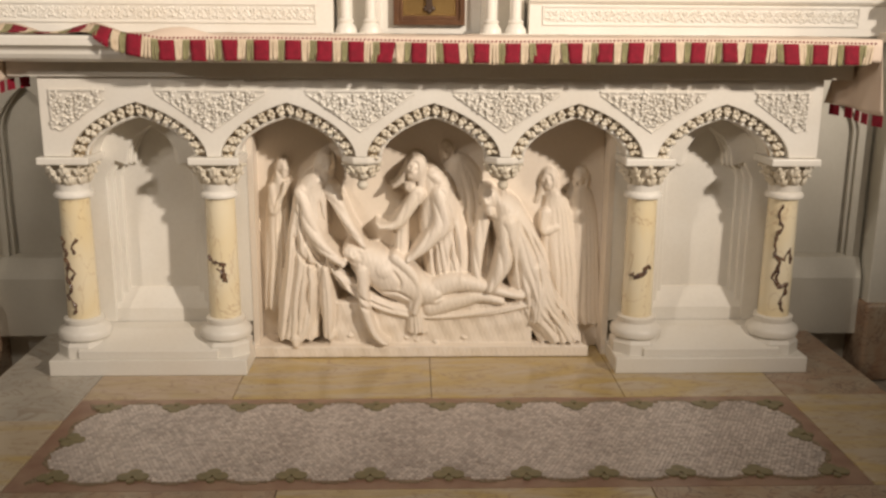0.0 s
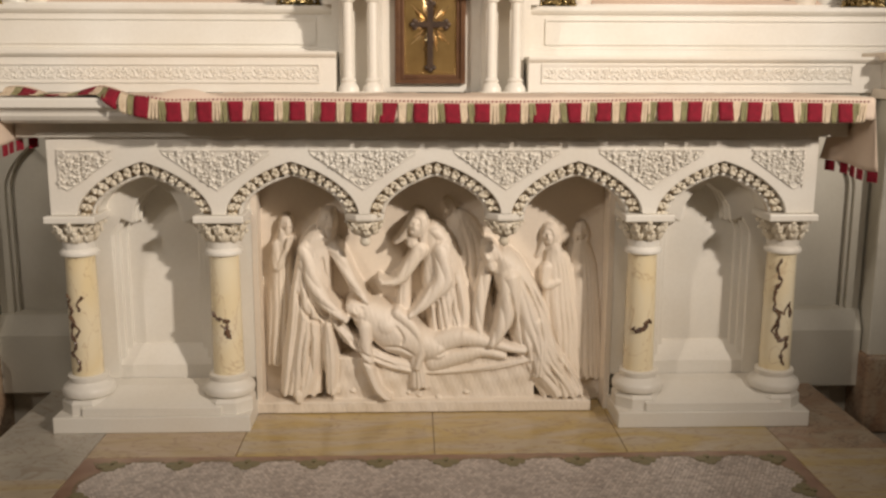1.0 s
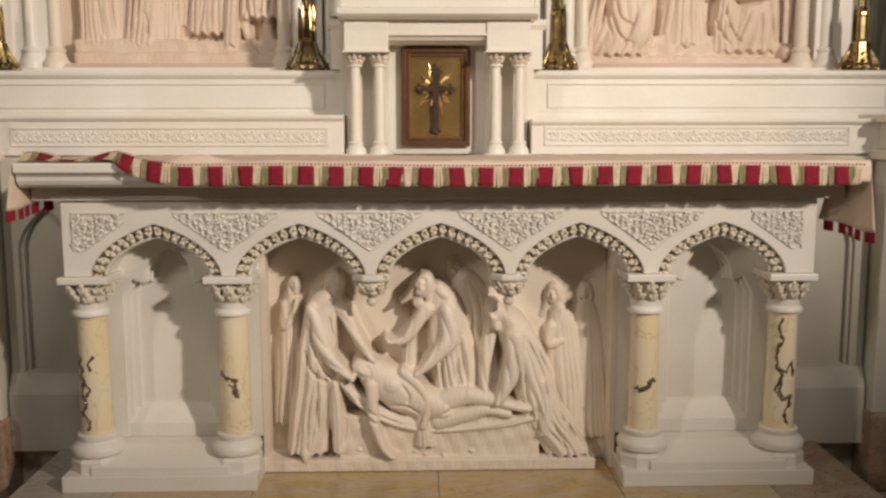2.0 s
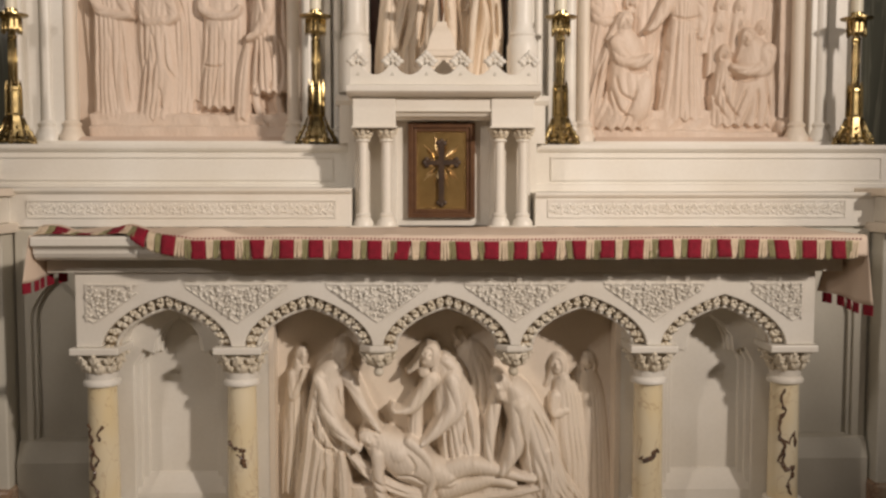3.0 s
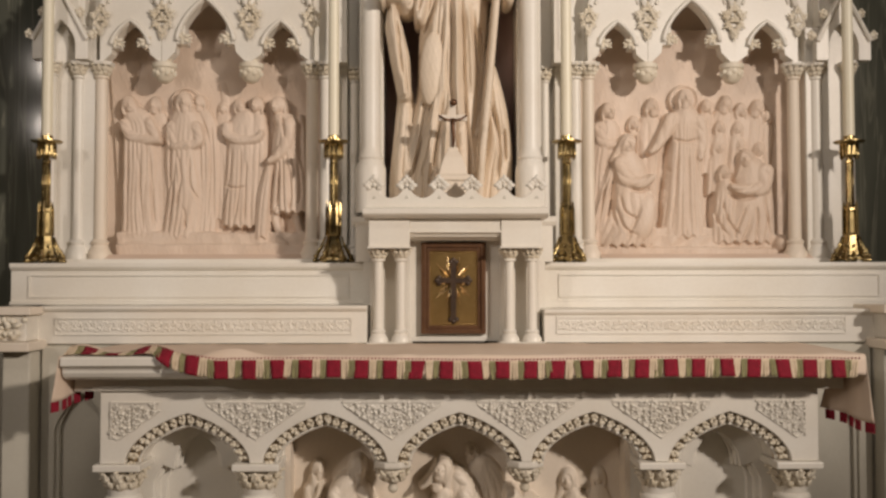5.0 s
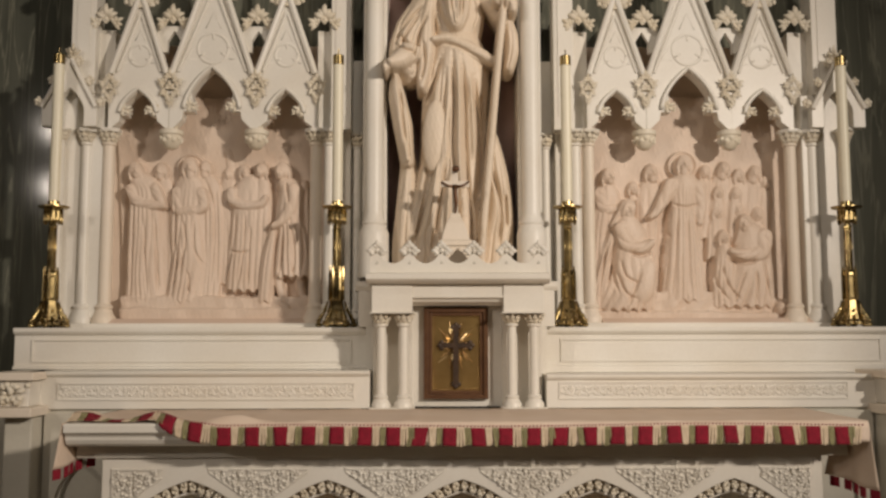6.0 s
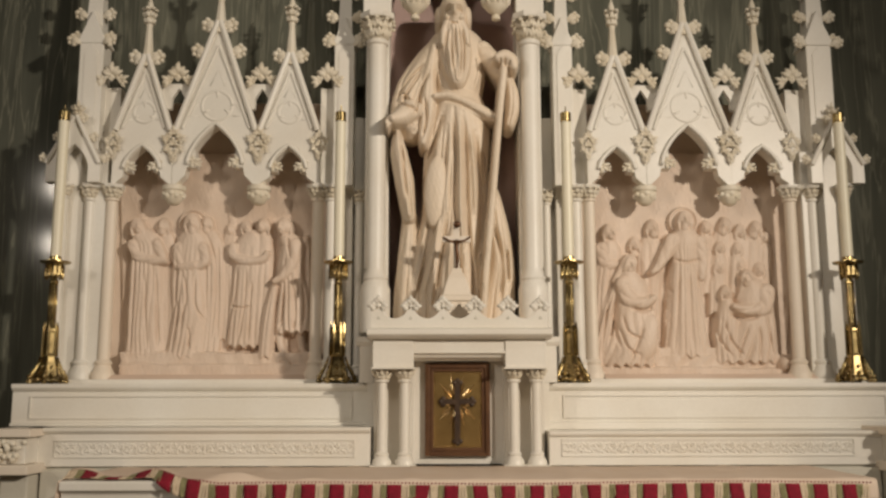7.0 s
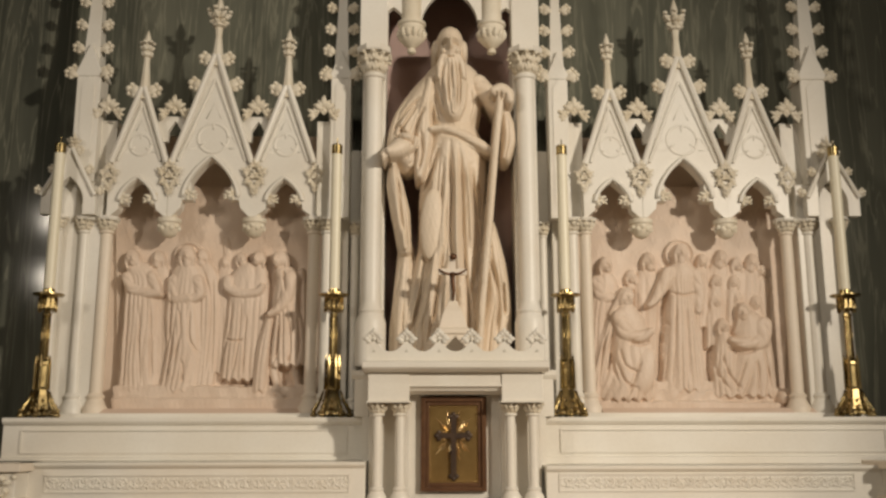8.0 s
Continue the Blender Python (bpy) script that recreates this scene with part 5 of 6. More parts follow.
# dead figure lying on a shroud
R.limb([(574, 512), (620, 556), (690, 592), (770, 606), (860, 600), (948, 584)], [8, 11, 12, 9, 7, 5], (0.085, 0.085), 0.014, 0.006)
R.limb([(574, 505), (600, 545), (650, 578), (716, 604)], [7, 9, 9, 7], 0.088, 0.018, 0.006)
R.limb([(640, 508), (690, 536), (730, 556), (768, 566)], [30, 39, 31, 24], (0.070, 0.070), 0.052)
R.blob(672, 522, 27, 20, 0.092, 0.036, 0.5)
R.limb([(760, 590), (812, 578), (852, 570), (892, 578)], [17, 15, 11, 8], 0.085, 0.026)
R.limb([(752, 566), (806, 546), (858, 552), (903, 564), (928, 568)], [23, 18, 13, 9, 8], (0.085, 0.085), 0.030)
R.limb([(924, 566), (938, 562)], [8, 6], 0.092, 0.014)
R.limb([(634, 522), (640, 585), (655, 634), (670, 655), (680, 660)], [12, 10, 8, 7, 4], (0.115, 0.118), 0.020)
R.limb([(694, 500), (724, 526), (740, 558), (730, 596)], [11, 10, 9, 6], (0.098, 0.105), 0.020)
R.robe([(728, 566, 9), (732, 600, 16), (736, 640, 18)], 0.085, 0.026, 4, 0.010, start=0.0)
R.head(616, 494, 20, 0.100, face=-0.2, nod=-1.1, beard=0.6)
R.carve([[(668, 560), (700, 560), (726, 574)], [(690, 520), (704, 540), (700, 556)], [(765, 575), (790, 566), (830, 562)], [(600, 540), (640, 572), (700, 598)], [(585, 530), (615, 570), (670, 600)]], 2.4, 0.008)
# bearded man holding the shoulders
R.robe([(552, 372, 20), (540, 392, 31), (533, 450, 36), (526, 540, 40), (518, 600, 40), (515, 656, 40)], 0.060, 0.050, 5, 0.013, start=0.2)
R.robe([(566, 520, 8), (572, 580, 15), (574, 652, 13)], 0.080, 0.032, 3, 0.010, start=0.0)
R.limb([(560, 376), (582, 396), (606, 438), (628, 468), (638, 480)], [14, 14, 11, 8, 6], (0.066, 0.088), 0.024, 0.004)
R.limb([(524, 390), (538, 440), (560, 476), (590, 502), (600, 508)], [16, 16, 13, 9, 7], (0.090, 0.115), 0.026, 0.006)
R.head(566, 344, 22, 0.075, face=0.75, nod=0.15, beard=0.7)
R.limb([(512, 652), (514, 664)], [7, 6], 0.115, 0.012)
R.carve([[(516, 430), (512, 500), (500, 590), (494, 650)], [(534, 480), (532, 560), (522, 640)], [(548, 500), (552, 560), (545, 640)], [(520, 400), (524, 450), (548, 500), (566, 512)], [(508, 460), (525, 500), (555, 520)], [(556, 400), (560, 430), (572, 450)], [(578, 540), (584, 600), (580, 648)]], 2.8, 0.012)
R.carve([[(505, 440), (500, 520), (490, 610)], [(540, 520), (540, 590), (532, 650)], [(810, 440), (818, 500), (815, 545)]], 2.4, -0.006)
for u, v in ((612, 650), (716, 655), (735, 660), (822, 655), (770, 664)):
    R.blob(u, v, 6, 3.5, 0.083, 0.012, 0.4)
R.mesh("entombment_relief", IVORY, "pale stone relief of plain draped figures round a lying one", "relief carving")

# panel of standing figures over the candle shelf
R = Relief(196, 552, 320, 742, 1.1, (-1.510, -0.620, -1.435, -0.605), (320, 400, 720, 742), (2.379, 2.184, 1.406, 1.358), 0.999)
R.h[:] = 0.004 + 0.001 * waves(R.u, R.v, 9, 30)
R.slab(190, 560, 684, 730, 0.062, 0.006)
R.slab(190, 560, 706, 745, 0.080, 0.004, 8)
R.limb([(392, 420), (396, 450), (388, 500)], [6, 7, 8], 0.004, 0.008)
R.head(392, 462, 12, 0.008, face=-0.2)
R.robe([(392, 480, 14), (388, 540, 20), (384, 660, 22)], 0.004, 0.014, 4, 0.005)
R.head(273, 456, 15, 0.022, face=-0.4, beard=0.4)
R.robe([(278, 478, 14), (280, 520, 20), (276, 600, 20), (272, 684, 20)], 0.010, 0.020, 4, 0.007)
R.robe([(232, 478, 14), (244, 494, 30), (243, 554, 33), (238, 620, 34), (236, 688, 38)], 0.022, 0.036, 6, 0.009)
R.head(231, 458, 17, 0.042, face=0.35)
R.limb([(264, 490), (274, 520), (252, 516)], [9, 9, 6], 0.048, 0.014, 0.003)
R.limb([(220, 492), (230, 512), (254, 520), (280, 523)], [10, 10, 9, 6], (0.046, 0.052), 0.016, 0.004)
R.carve([[(209, 510), (207, 600), (204, 670)], [(224, 530), (218, 620), (212, 684)], [(243, 540), (242, 620), (244, 684)], [(262, 540), (262, 620), (262, 680)]], 1.8, 0.009)
R.head(352, 452, 14, 0.028, face=-0.4, beard=0.6)
R.robe([(356, 472, 14), (358, 500, 24), (358, 580, 24), (350, 684, 22)], 0.014, 0.024, 4, 0.008)
R.carve([[(352, 470), (366, 520), (366, 580), (356, 680)], [(372, 490), (372, 580), (368, 670)]], 1.8, 0.008)
R.robe([(328, 474, 14), (326, 492, 29), (318, 554, 31), (320, 620, 32), (308, 690, 34)], 0.028, 0.038, 5, 0.009)
R.head(328, 452, 18, 0.048, face=0.1, beard=0.5, halo=1.45)
R.limb([(304, 498), (306, 530), (332, 530)], [11, 11, 7], (0.048, 0.058), 0.016, 0.004)
R.limb([(346, 498), (350, 522), (328, 536)], [10, 9, 6], 0.052, 0.014, 0.003)
R.carve([[(300, 510), (298, 580), (286, 640), (278, 690)], [(306, 560), (300, 620), (288, 680)], [(334, 545), (332, 600), (348, 628)], [(312, 545), (316, 590), (302, 650)], [(320, 640), (320, 680)]], 2.0, 0.009)
R.head(423, 458, 13, 0.026, face=0.3)
R.head(453, 457, 16, 0.040, face=-0.5, hair=1)
R.robe([(436, 478, 16), (430, 500, 30), (428, 540, 30), (422, 610, 32), (418, 672, 34)], 0.020, 0.034, 5, 0.009)
R.robe([(456, 478, 14), (454, 520, 18), (450, 600, 20), (446, 672, 20)], 0.022, 0.028, 4, 0.008)
R.limb([(400, 496), (402, 512), (424, 521), (452, 519), (462, 508)], [9, 9, 8, 7, 5], (0.046, 0.056), 0.014, 0.003)
R.carve([[(396, 602), (412, 606), (430, 603)], [(406, 530), (404, 570), (398, 602), (382, 664)], [(424, 535), (420, 600), (408, 668)], [(434, 560), (430, 606), (426, 668)]], 1.8, 0.009)
R.robe([(530, 480, 7), (534, 540, 9), (532, 640, 10)], 0.020, 0.028, 2, 0.006)
R.limb([(482, 645), (484, 668), (494, 698)], [10, 8, 7], 0.035, 0.022)
R.limb([(520, 640), (522, 668), (530, 696)], [10, 8, 7], 0.035, 0.022)
R.limb([(490, 698), (500, 704)], [6, 5], 0.062, 0.014)
R.robe([(496, 484, 14), (508, 500, 24), (504, 545, 26), (506, 590, 32), (508, 648, 36)], 0.040, 0.044, 5, 0.011, start=0.25)
R.robe([(476, 564, 7), (466, 620, 14), (458, 692, 15)], 0.045, 0.030, 3, 0.010, start=0.0)
R.head(491, 460, 18, 0.060, face=-0.7, nod=-0.1)
R.limb([(512, 494), (506, 530), (492, 550), (477, 560)], [13, 12, 9, 6], (0.070, 0.078), 0.020, 0.004)
R.carve([[(488, 560), (478, 610), (472, 690)], [(494, 575), (490, 620), (484, 645)], [(512, 570), (514, 620), (510, 645)], [(526, 560), (530, 600), (528, 640)], [(500, 480), (504, 520)], [(532, 490), (528, 530), (530, 560)]], 2.2, 0.011)
R.mesh("standing_figures_relief", FIGURE, "rose stone relief of a row of plain draped figures", "relief carving")

# panel of kneeling and standing figures
R = Relief(1036, 1400, 320, 742, 1.1, (0.588, 1.515, 0.550, 1.430), (320, 400, 720, 742), (2.385, 2.190, 1.403, 1.358), 0.999)
R.h[:] = 0.004 + 0.001 * waves(R.u, R.v, 19, 30)
R.slab(1030, 1410, 690, 730, 0.066, 0.006, 4)
R.slab(1030, 1410, 712, 745, 0.084, 0.003, 6)
R.slab(1150, 1300, 676, 700, 0.060, 0.004, 12)
for u, v, r in ((1245, 460, 13), (1278, 455, 15), (1308, 467, 14), (1334, 462, 15), (1352, 478, 11)):
    R.robe([(u, v + 18, r * 0.8), (u, v + 34, r * 1.5), (u - 2, v + 120, r * 1.5)], 0.008, 0.022, 4, 0.006)
    R.head(u, v, r, 0.022, face=-0.4 if u != 1308 else 0.3, beard=0.6 if u in (1278, 1334) else 0)
R.robe([(1150, 484, 14), (1150, 502, 24), (1148, 570, 22), (1150, 660, 20)], 0.008, 0.024, 4, 0.007)
R.head(1151, 461, 16, 0.024, face=0.3, beard=0.4)
R.head(1120, 490, 13, 0.022, face=0.2)
R.robe([(1073, 492, 13), (1072, 512, 26), (1064, 570, 23), (1058, 690, 20)], 0.018, 0.034, 5, 0.008)
R.head(1075, 470, 17, 0.036, face=0.5)
R.limb([(1058, 500), (1066, 526), (1090, 528)], [12, 11, 7], 0.042, 0.016, 0.004)
for u, v, r in ((1270, 498, 12), (1300, 500, 12), (1269, 534, 13), (1306, 530, 13), (1340, 538, 14)):
    R.robe([(u, v + 14, r * 0.8), (u, v + 30, r * 1.35), (u, v + 80, r * 1.3)], 0.022, 0.024, 4, 0.007)
    R.head(u, v, r, 0.036, face=-0.3 if u > 1280 else 0.3)
R.robe([(1206, 474, 14), (1208, 490, 29), (1208, 522, 25), (1210, 585, 33), (1212, 640, 38), (1216, 690, 44)], 0.032, 0.042, 7, 0.010)
R.head(1205, 448, 18, 0.052, face=-0.05, beard=0.4, halo=1.45)
R.limb([(1184, 486), (1170, 514), (1158, 534), (1147, 544)], [14, 12, 8, 5], (0.052, 0.066), 0.020, 0.005)
R.limb([(1232, 488), (1238, 522), (1236, 552)], [13, 11, 7], 0.050, 0.018, 0.004)
R.carve([[(1186, 520), (1208, 526), (1232, 520)], [(1180, 545), (1178, 620), (1172, 680)], [(1196, 540), (1194, 610), (1190, 684)], [(1212, 540), (1216, 610), (1220, 684)], [(1226, 535), (1238, 600), (1252, 676)], [(1172, 520), (1176, 560), (1186, 580)]], 2.0, 0.009)
R.robe([(1090, 545, 8), (1076, 600, 13), (1064, 650, 15), (1056, 702, 18)], 0.040, 0.030, 3, 0.010, start=0.0)
R.robe([(1106, 552, 16), (1112, 580, 32), (1120, 620, 36), (1122, 660, 42), (1112, 706, 52)], 0.050, 0.044, 5, 0.012, start=0.3)
R.blob(1140, 660, 20, 42, 0.078, 0.030, 0.15)
R.head(1107, 530, 18, 0.070, face=0.45, nod=0.2, veil=True)
R.limb([(1096, 566), (1106, 592), (1130, 600), (1150, 590)], [15, 14, 11, 7], (0.080, 0.088), 0.022, 0.006)
R.carve([[(1112, 608), (1130, 613), (1152, 606)]], 3.0, 0.016)
R.carve([[(1088, 580), (1082, 630), (1094, 680)], [(1096, 620), (1106, 650), (1130, 662)], [(1090, 640), (1104, 676), (1128, 690)], [(1132, 640), (1122, 670), (1112, 700)], [(1158, 640), (1160, 680)], [(1072, 590), (1064, 650), (1060, 700)]], 2.2, 0.011)
R.robe([(1322, 566, 16), (1330, 590, 32), (1334, 630, 36), (1330, 664, 44), (1326, 700, 52)], 0.046, 0.044, 5, 0.012, start=0.3)
R.robe([(1280, 596, 12), (1284, 620, 19), (1286, 660, 24), (1290, 700, 28)], 0.046, 0.036, 4, 0.010, start=0.2)
R.head(1279, 580, 14, 0.066, face=0.3)
R.head(1314, 556, 17, 0.068, face=-0.5, nod=-0.2, veil=True)
R.limb([(1348, 580), (1344, 606), (1318, 612), (1290, 606)], [16, 15, 11, 6], (0.076, 0.086), 0.022, 0.006)
R.carve([[(1284, 618), (1312, 626), (1338, 622)]], 3.0, 0.016)
R.carve([[(1264, 620), (1268, 660), (1292, 694)], [(1276, 630), (1288, 664), (1310, 690)], [(1350, 620), (1358, 660), (1366, 696)], [(1318, 640), (1308, 670), (1300, 698)], [(1336, 640), (1340, 670), (1338, 698)]], 2.2, 0.011)
R.blob(1384, 706, 12, 14, 0.070, 0.040)
R.mesh("kneeling_figures_relief", FIGURE, "rose stone relief of plain standing and kneeling figures", "relief carving")

# statue in the central niche
R = Relief(676, 914, 46, 648, 0.85, (-0.3160, 0.2689, -0.2995, 0.2444), (46, 50, 600, 648), (3.030, 3.020, 1.670, 1.558), 0.845)
R.robe([(718, 444, 15), (715, 520, 21), (712, 580, 25), (712, 646, 28)], 0.004, 0.075, 3, 0.014, start=0.0)
R.robe([(868, 400, 12), (880, 470, 20), (884, 530, 25), (878, 580, 32), (874, 646, 36)], 0.004, 0.080, 3, 0.016, start=0.0)
R.robe([(800, 132, 34), (801, 150, 56), (802, 185, 53), (802, 225, 46), (803, 250, 47)], 0.010, 0.125, 3, 0.006, start=0.6, hem=False)
R.robe([(804, 246, 47), (806, 290, 60), (801, 360, 60), (797, 445, 61), (789, 520, 68), (784, 580, 76), (782, 646, 80)], 0.010, 0.140, 5, 0.020, start=0.0)
# shoulder cloak, wide sleeve and open hand
R.robe([(772, 134, 16), (752, 168, 27), (728, 215, 34), (716, 258, 34), (720, 288, 24)], 0.040, 0.095, 4, 0.014, start=0.1, hem=False)
R.robe([(762, 150, 12), (752, 200, 15), (750, 260, 16), (742, 320, 9)], 0.080, 0.070, 2, 0.010, hem=False)
R.robe([(696, 302, 9), (698, 332, 16), (708, 383, 18), (716, 446, 13)], 0.060, 0.070, 2, 0.014, start=0.0, hem=False)
R.limb([(722, 262), (706, 278), (690, 288)], [19, 16, 10], (0.135, 0.185), 0.050)
R.limb([(696, 284), (684, 289), (679, 296)], [10, 8, 4], (0.190, 0.200), 0.022)
for k in range(3):
    R.limb([(690 - 3 * k, 290 + 2 * k), (684 - 2 * k, 298 + 2 * k)], [4, 3], 0.205, 0.010)
R.carve([[(740, 190), (720, 222), (702, 252)], [(752, 196), (736, 236), (728, 280)], [(746, 178), (716, 208), (696, 240)], [(704, 228), (718, 246), (738, 250)], [(698, 246), (714, 262), (732, 266)], [(744, 240), (748, 280), (740, 312)], [(704, 320), (708, 370), (714, 420)]], 2.8, 0.018)
# far arm, hand on the staff, hanging sleeve
R.limb([(846, 146), (868, 172), (882, 196), (886, 188)], [20, 18, 14, 10], (0.045, 0.120), 0.060, 0.006)
R.robe([(892, 196, 10), (899, 222, 14), (901, 255, 15), (896, 284, 11)], 0.050, 0.070, 2, 0.012, start=0.0, hem=False)
# belt, knotted cloth and pleats
R.limb([(762, 240), (790, 238), (820, 252), (866, 276)], [6, 9, 14, 9], (0.125, 0.120), 0.034, 0.003)
R.carve([[(780, 246), (812, 256), (858, 282)]], 2.4, 0.010)
R.carve([[(796, 262), (799, 340), (797, 430), (806, 520), (808, 620)], [(812, 268), (818, 340), (820, 440), (830, 540), (834, 640)], [(776, 268), (764, 310), (748, 350)], [(784, 290), (780, 370), (768, 440), (742, 540), (722, 600)], [(834, 300), (842, 380), (846, 460), (838, 520)], [(762, 420), (752, 480), (736, 560), (728, 620)], [(786, 440), (774, 520), (758, 610)], [(848, 330), (852, 400)], [(744, 370), (740, 430)], [(868, 460), (884, 520), (880, 590)], [(892, 500), (896, 560)]], 3.4, 0.024)
R.carve([[(804, 280), (807, 360), (808, 450), (818, 540)], [(772, 440), (760, 510), (744, 580)], [(790, 480), (786, 560), (780, 630)], [(826, 300), (832, 380), (834, 450)], [(776, 150), (768, 185), (776, 225)], [(836, 160), (842, 190), (832, 225)]], 3.4, -0.014)
R.blob(764, 405, 22, 62, 0.118, 0.034, 0.06)
# staff and hand
R.limb([(884, 184), (875, 280), (864, 415), (851, 560), (846, 640)], [7, 7, 7, 7, 7], (0.180, 0.165), 0.016)
R.limb([(872, 178), (884, 174), (896, 182), (900, 194)], [9, 12, 12, 8], (0.185, 0.180), 0.030)
R.carve([[(876, 180), (876, 192)], [(884, 180), (884, 194)], [(892, 184), (890, 198)]], 1.6, 0.012)
# head with bald crown, side hair and long beard
R.limb([(796, 96), (798, 140)], [22, 26], 0.06, 0.07)
R.blob(771, 90, 9, 20, 0.095, 0.045)
R.blob(820, 90, 9, 20, 0.095, 0.045)
R.blob(796, 78, 24, 29, 0.110, 0.085)
R.blob(796, 92, 19, 30, 0.125, 0.085)
R.carve([[(780, 84), (788, 82), (793, 86)], [(799, 86), (804, 82), (812, 84)]], 2.0, -0.012)
R.carve([[(781, 90), (792, 91)], [(800, 91), (811, 90)]], 3.0, 0.020)
R.carve([[(796, 84), (796, 104)]], 3.0, -0.024)
R.blob(784, 103, 7, 7, 0.170, 0.030)
R.blob(808, 103, 7, 7, 0.170, 0.030)
R.robe([(796, 110, 17), (797, 128, 27), (799, 160, 29), (801, 190, 24), (802, 214, 14)], 0.120, 0.075, 6, 0.014, start=0.0, hem=False)
R.limb([(784, 110), (778, 128), (776, 150)], [7, 7, 4], 0.165, 0.020)
R.limb([(808, 110), (816, 128), (820, 150)], [7, 7, 4], 0.165, 0.020)
R.carve([[(790, 112), (796, 115), (803, 112)]], 1.6, 0.016)
R.carve([[(786 + 6 * k, 122), (782 + 8 * k + 3 * (k % 2), 160), (788 + 6 * k, 204)] for k in range(5)], 2.0, 0.014)
R.mesh("bearded_statue", STATUE, "pale ivory stone statue of a plain robed figure", "statue", None, 0.45)
bm = B(); box(bm, -0.27, 0.22, 0.66, 1.03, 1.5575, 1.600)
tagged(part("statue_base", bm, STATUE, None, "", bevel=0.004), "low pale stone base under the statue", "base")

# ---- walls ----
bm = B(); box(bm, -5, 5, 1.125, 1.35, -0.55, 7)
tagged(part("wall_back", bm, GREEN_WALL), "polished dark green veined marble wall", "wall", kind="structure")
for sx in (-1, 1):
    wing = empty("wing_wall", sx * 1.6, 0.6, -0.17, "pale stone wing wall with blind Gothic panels", "wall panel", kind="structure")
    bm = B(); box(bm, *sorted((sx * 1.17, sx * 1.56)), 0.47, 0.58, -0.17, 1.05); part("wall", bm, PLASTER, wing)
    c = sx * 1.40
    for w, d in ((0.10, 0.0), (0.085, 0.012)):
        bm = B()
        prism(bm, [(c - 0.15, 0.12), (c - 0.15, 1.04), (c + 0.15, 1.04), (c + 0.15, 0.12), (c + w, 0.28)] + arch(c, w, 0.72, 0.15, 8, 0.5) + [(c - w, 0.28)], 0.44 + d, 0.452 + d)
        part("panel_frame", bm, PLASTER, wing, bevel=0.003)
    bm = B(); run(bm, [(0.40, -0.012), (0.40, 0.20), (0.43, 0.27), (0.469, 0.28), (0.469, -0.012)], *sorted((sx * 1.19, sx * 1.55))); part("base", bm, PLASTER, wing, bevel=0.004)
    bm = B(); box(bm, *sorted((sx * 1.56, sx * 1.66)), 0.36, 0.58, -0.17, 1.03); part("pilaster", bm, PLASTER, wing, bevel=0.006)
    bm = B(); box(bm, *sorted((sx * 1.545, sx * 1.68)), 0.33, 0.58, -0.17, 0.12); part("pilaster_base", bm, BRECCIA, wing, bevel=0.01)
    bm = B(); box(bm, *sorted((sx * 1.66, sx * 3.2)), 0.62, 0.74, -0.34, 1.10); part("outer_wall", bm, PLASTER, wing)
    bm = B(); box(bm, *sorted((sx * 1.67, sx * 3.2)), 0.56, 0.619, -0.34, 0.16); part("outer_base", bm, PLASTER, wing, bevel=0.01)
    bm = B(); box(bm, *sorted((sx * 1.54, sx * 1.72)), 0.30, 0.58, 1.031, 1.065); part("pilaster_cap", bm, IVORY, wing, bevel=0.004)
    bm = B(); box(bm, *sorted((sx * 1.57, sx * 1.70)), 0.35, 0.58, 1.066, 1.16); 
    blk = part("carved_block", bm, WHITE, wing, bevel=0.004)
    bm = B()
    for k in range(26):
        blob(bm, (sx * rng.uniform(1.57, 1.70), 0.345 + rng.uniform(-.01, .005), rng.uniform(1.08, 1.15)), (rng.uniform(.01, .018), 0.014, rng.uniform(.008, .014)), (0, rng.random() * 3, 0), 1)
    part("leaf_carving", bm, CARVED, blk, smooth=True)
    bm = B(); box(bm, *sorted((sx * 1.55, sx * 1.71)), 0.33, 0.58, 1.161, 1.19); part("block_cap", bm, IVORY, wing, bevel=0.003)

# the rest of the room, behind and around the camera
for name, b in (("wall_west", (-5.2, -5, -9, 1.5, -0.6, 7)), ("wall_east", (5, 5.2, -9, 1.5, -0.6, 7)), ("wall_south", (-5.2, 5.2, -9.2, -9, -0.6, 7))):
    bm = B(); box(bm, *b); tagged(part(name, bm, SHELL), "plain warm plaster wall of the church", "wall", kind="structure")
bm = B(); box(bm, -5.2, 5.2, -9.2, 1.6, 7, 7.2); tagged(part("ceiling", bm, SHELL), "plain warm plaster ceiling", "ceiling", kind="structure")


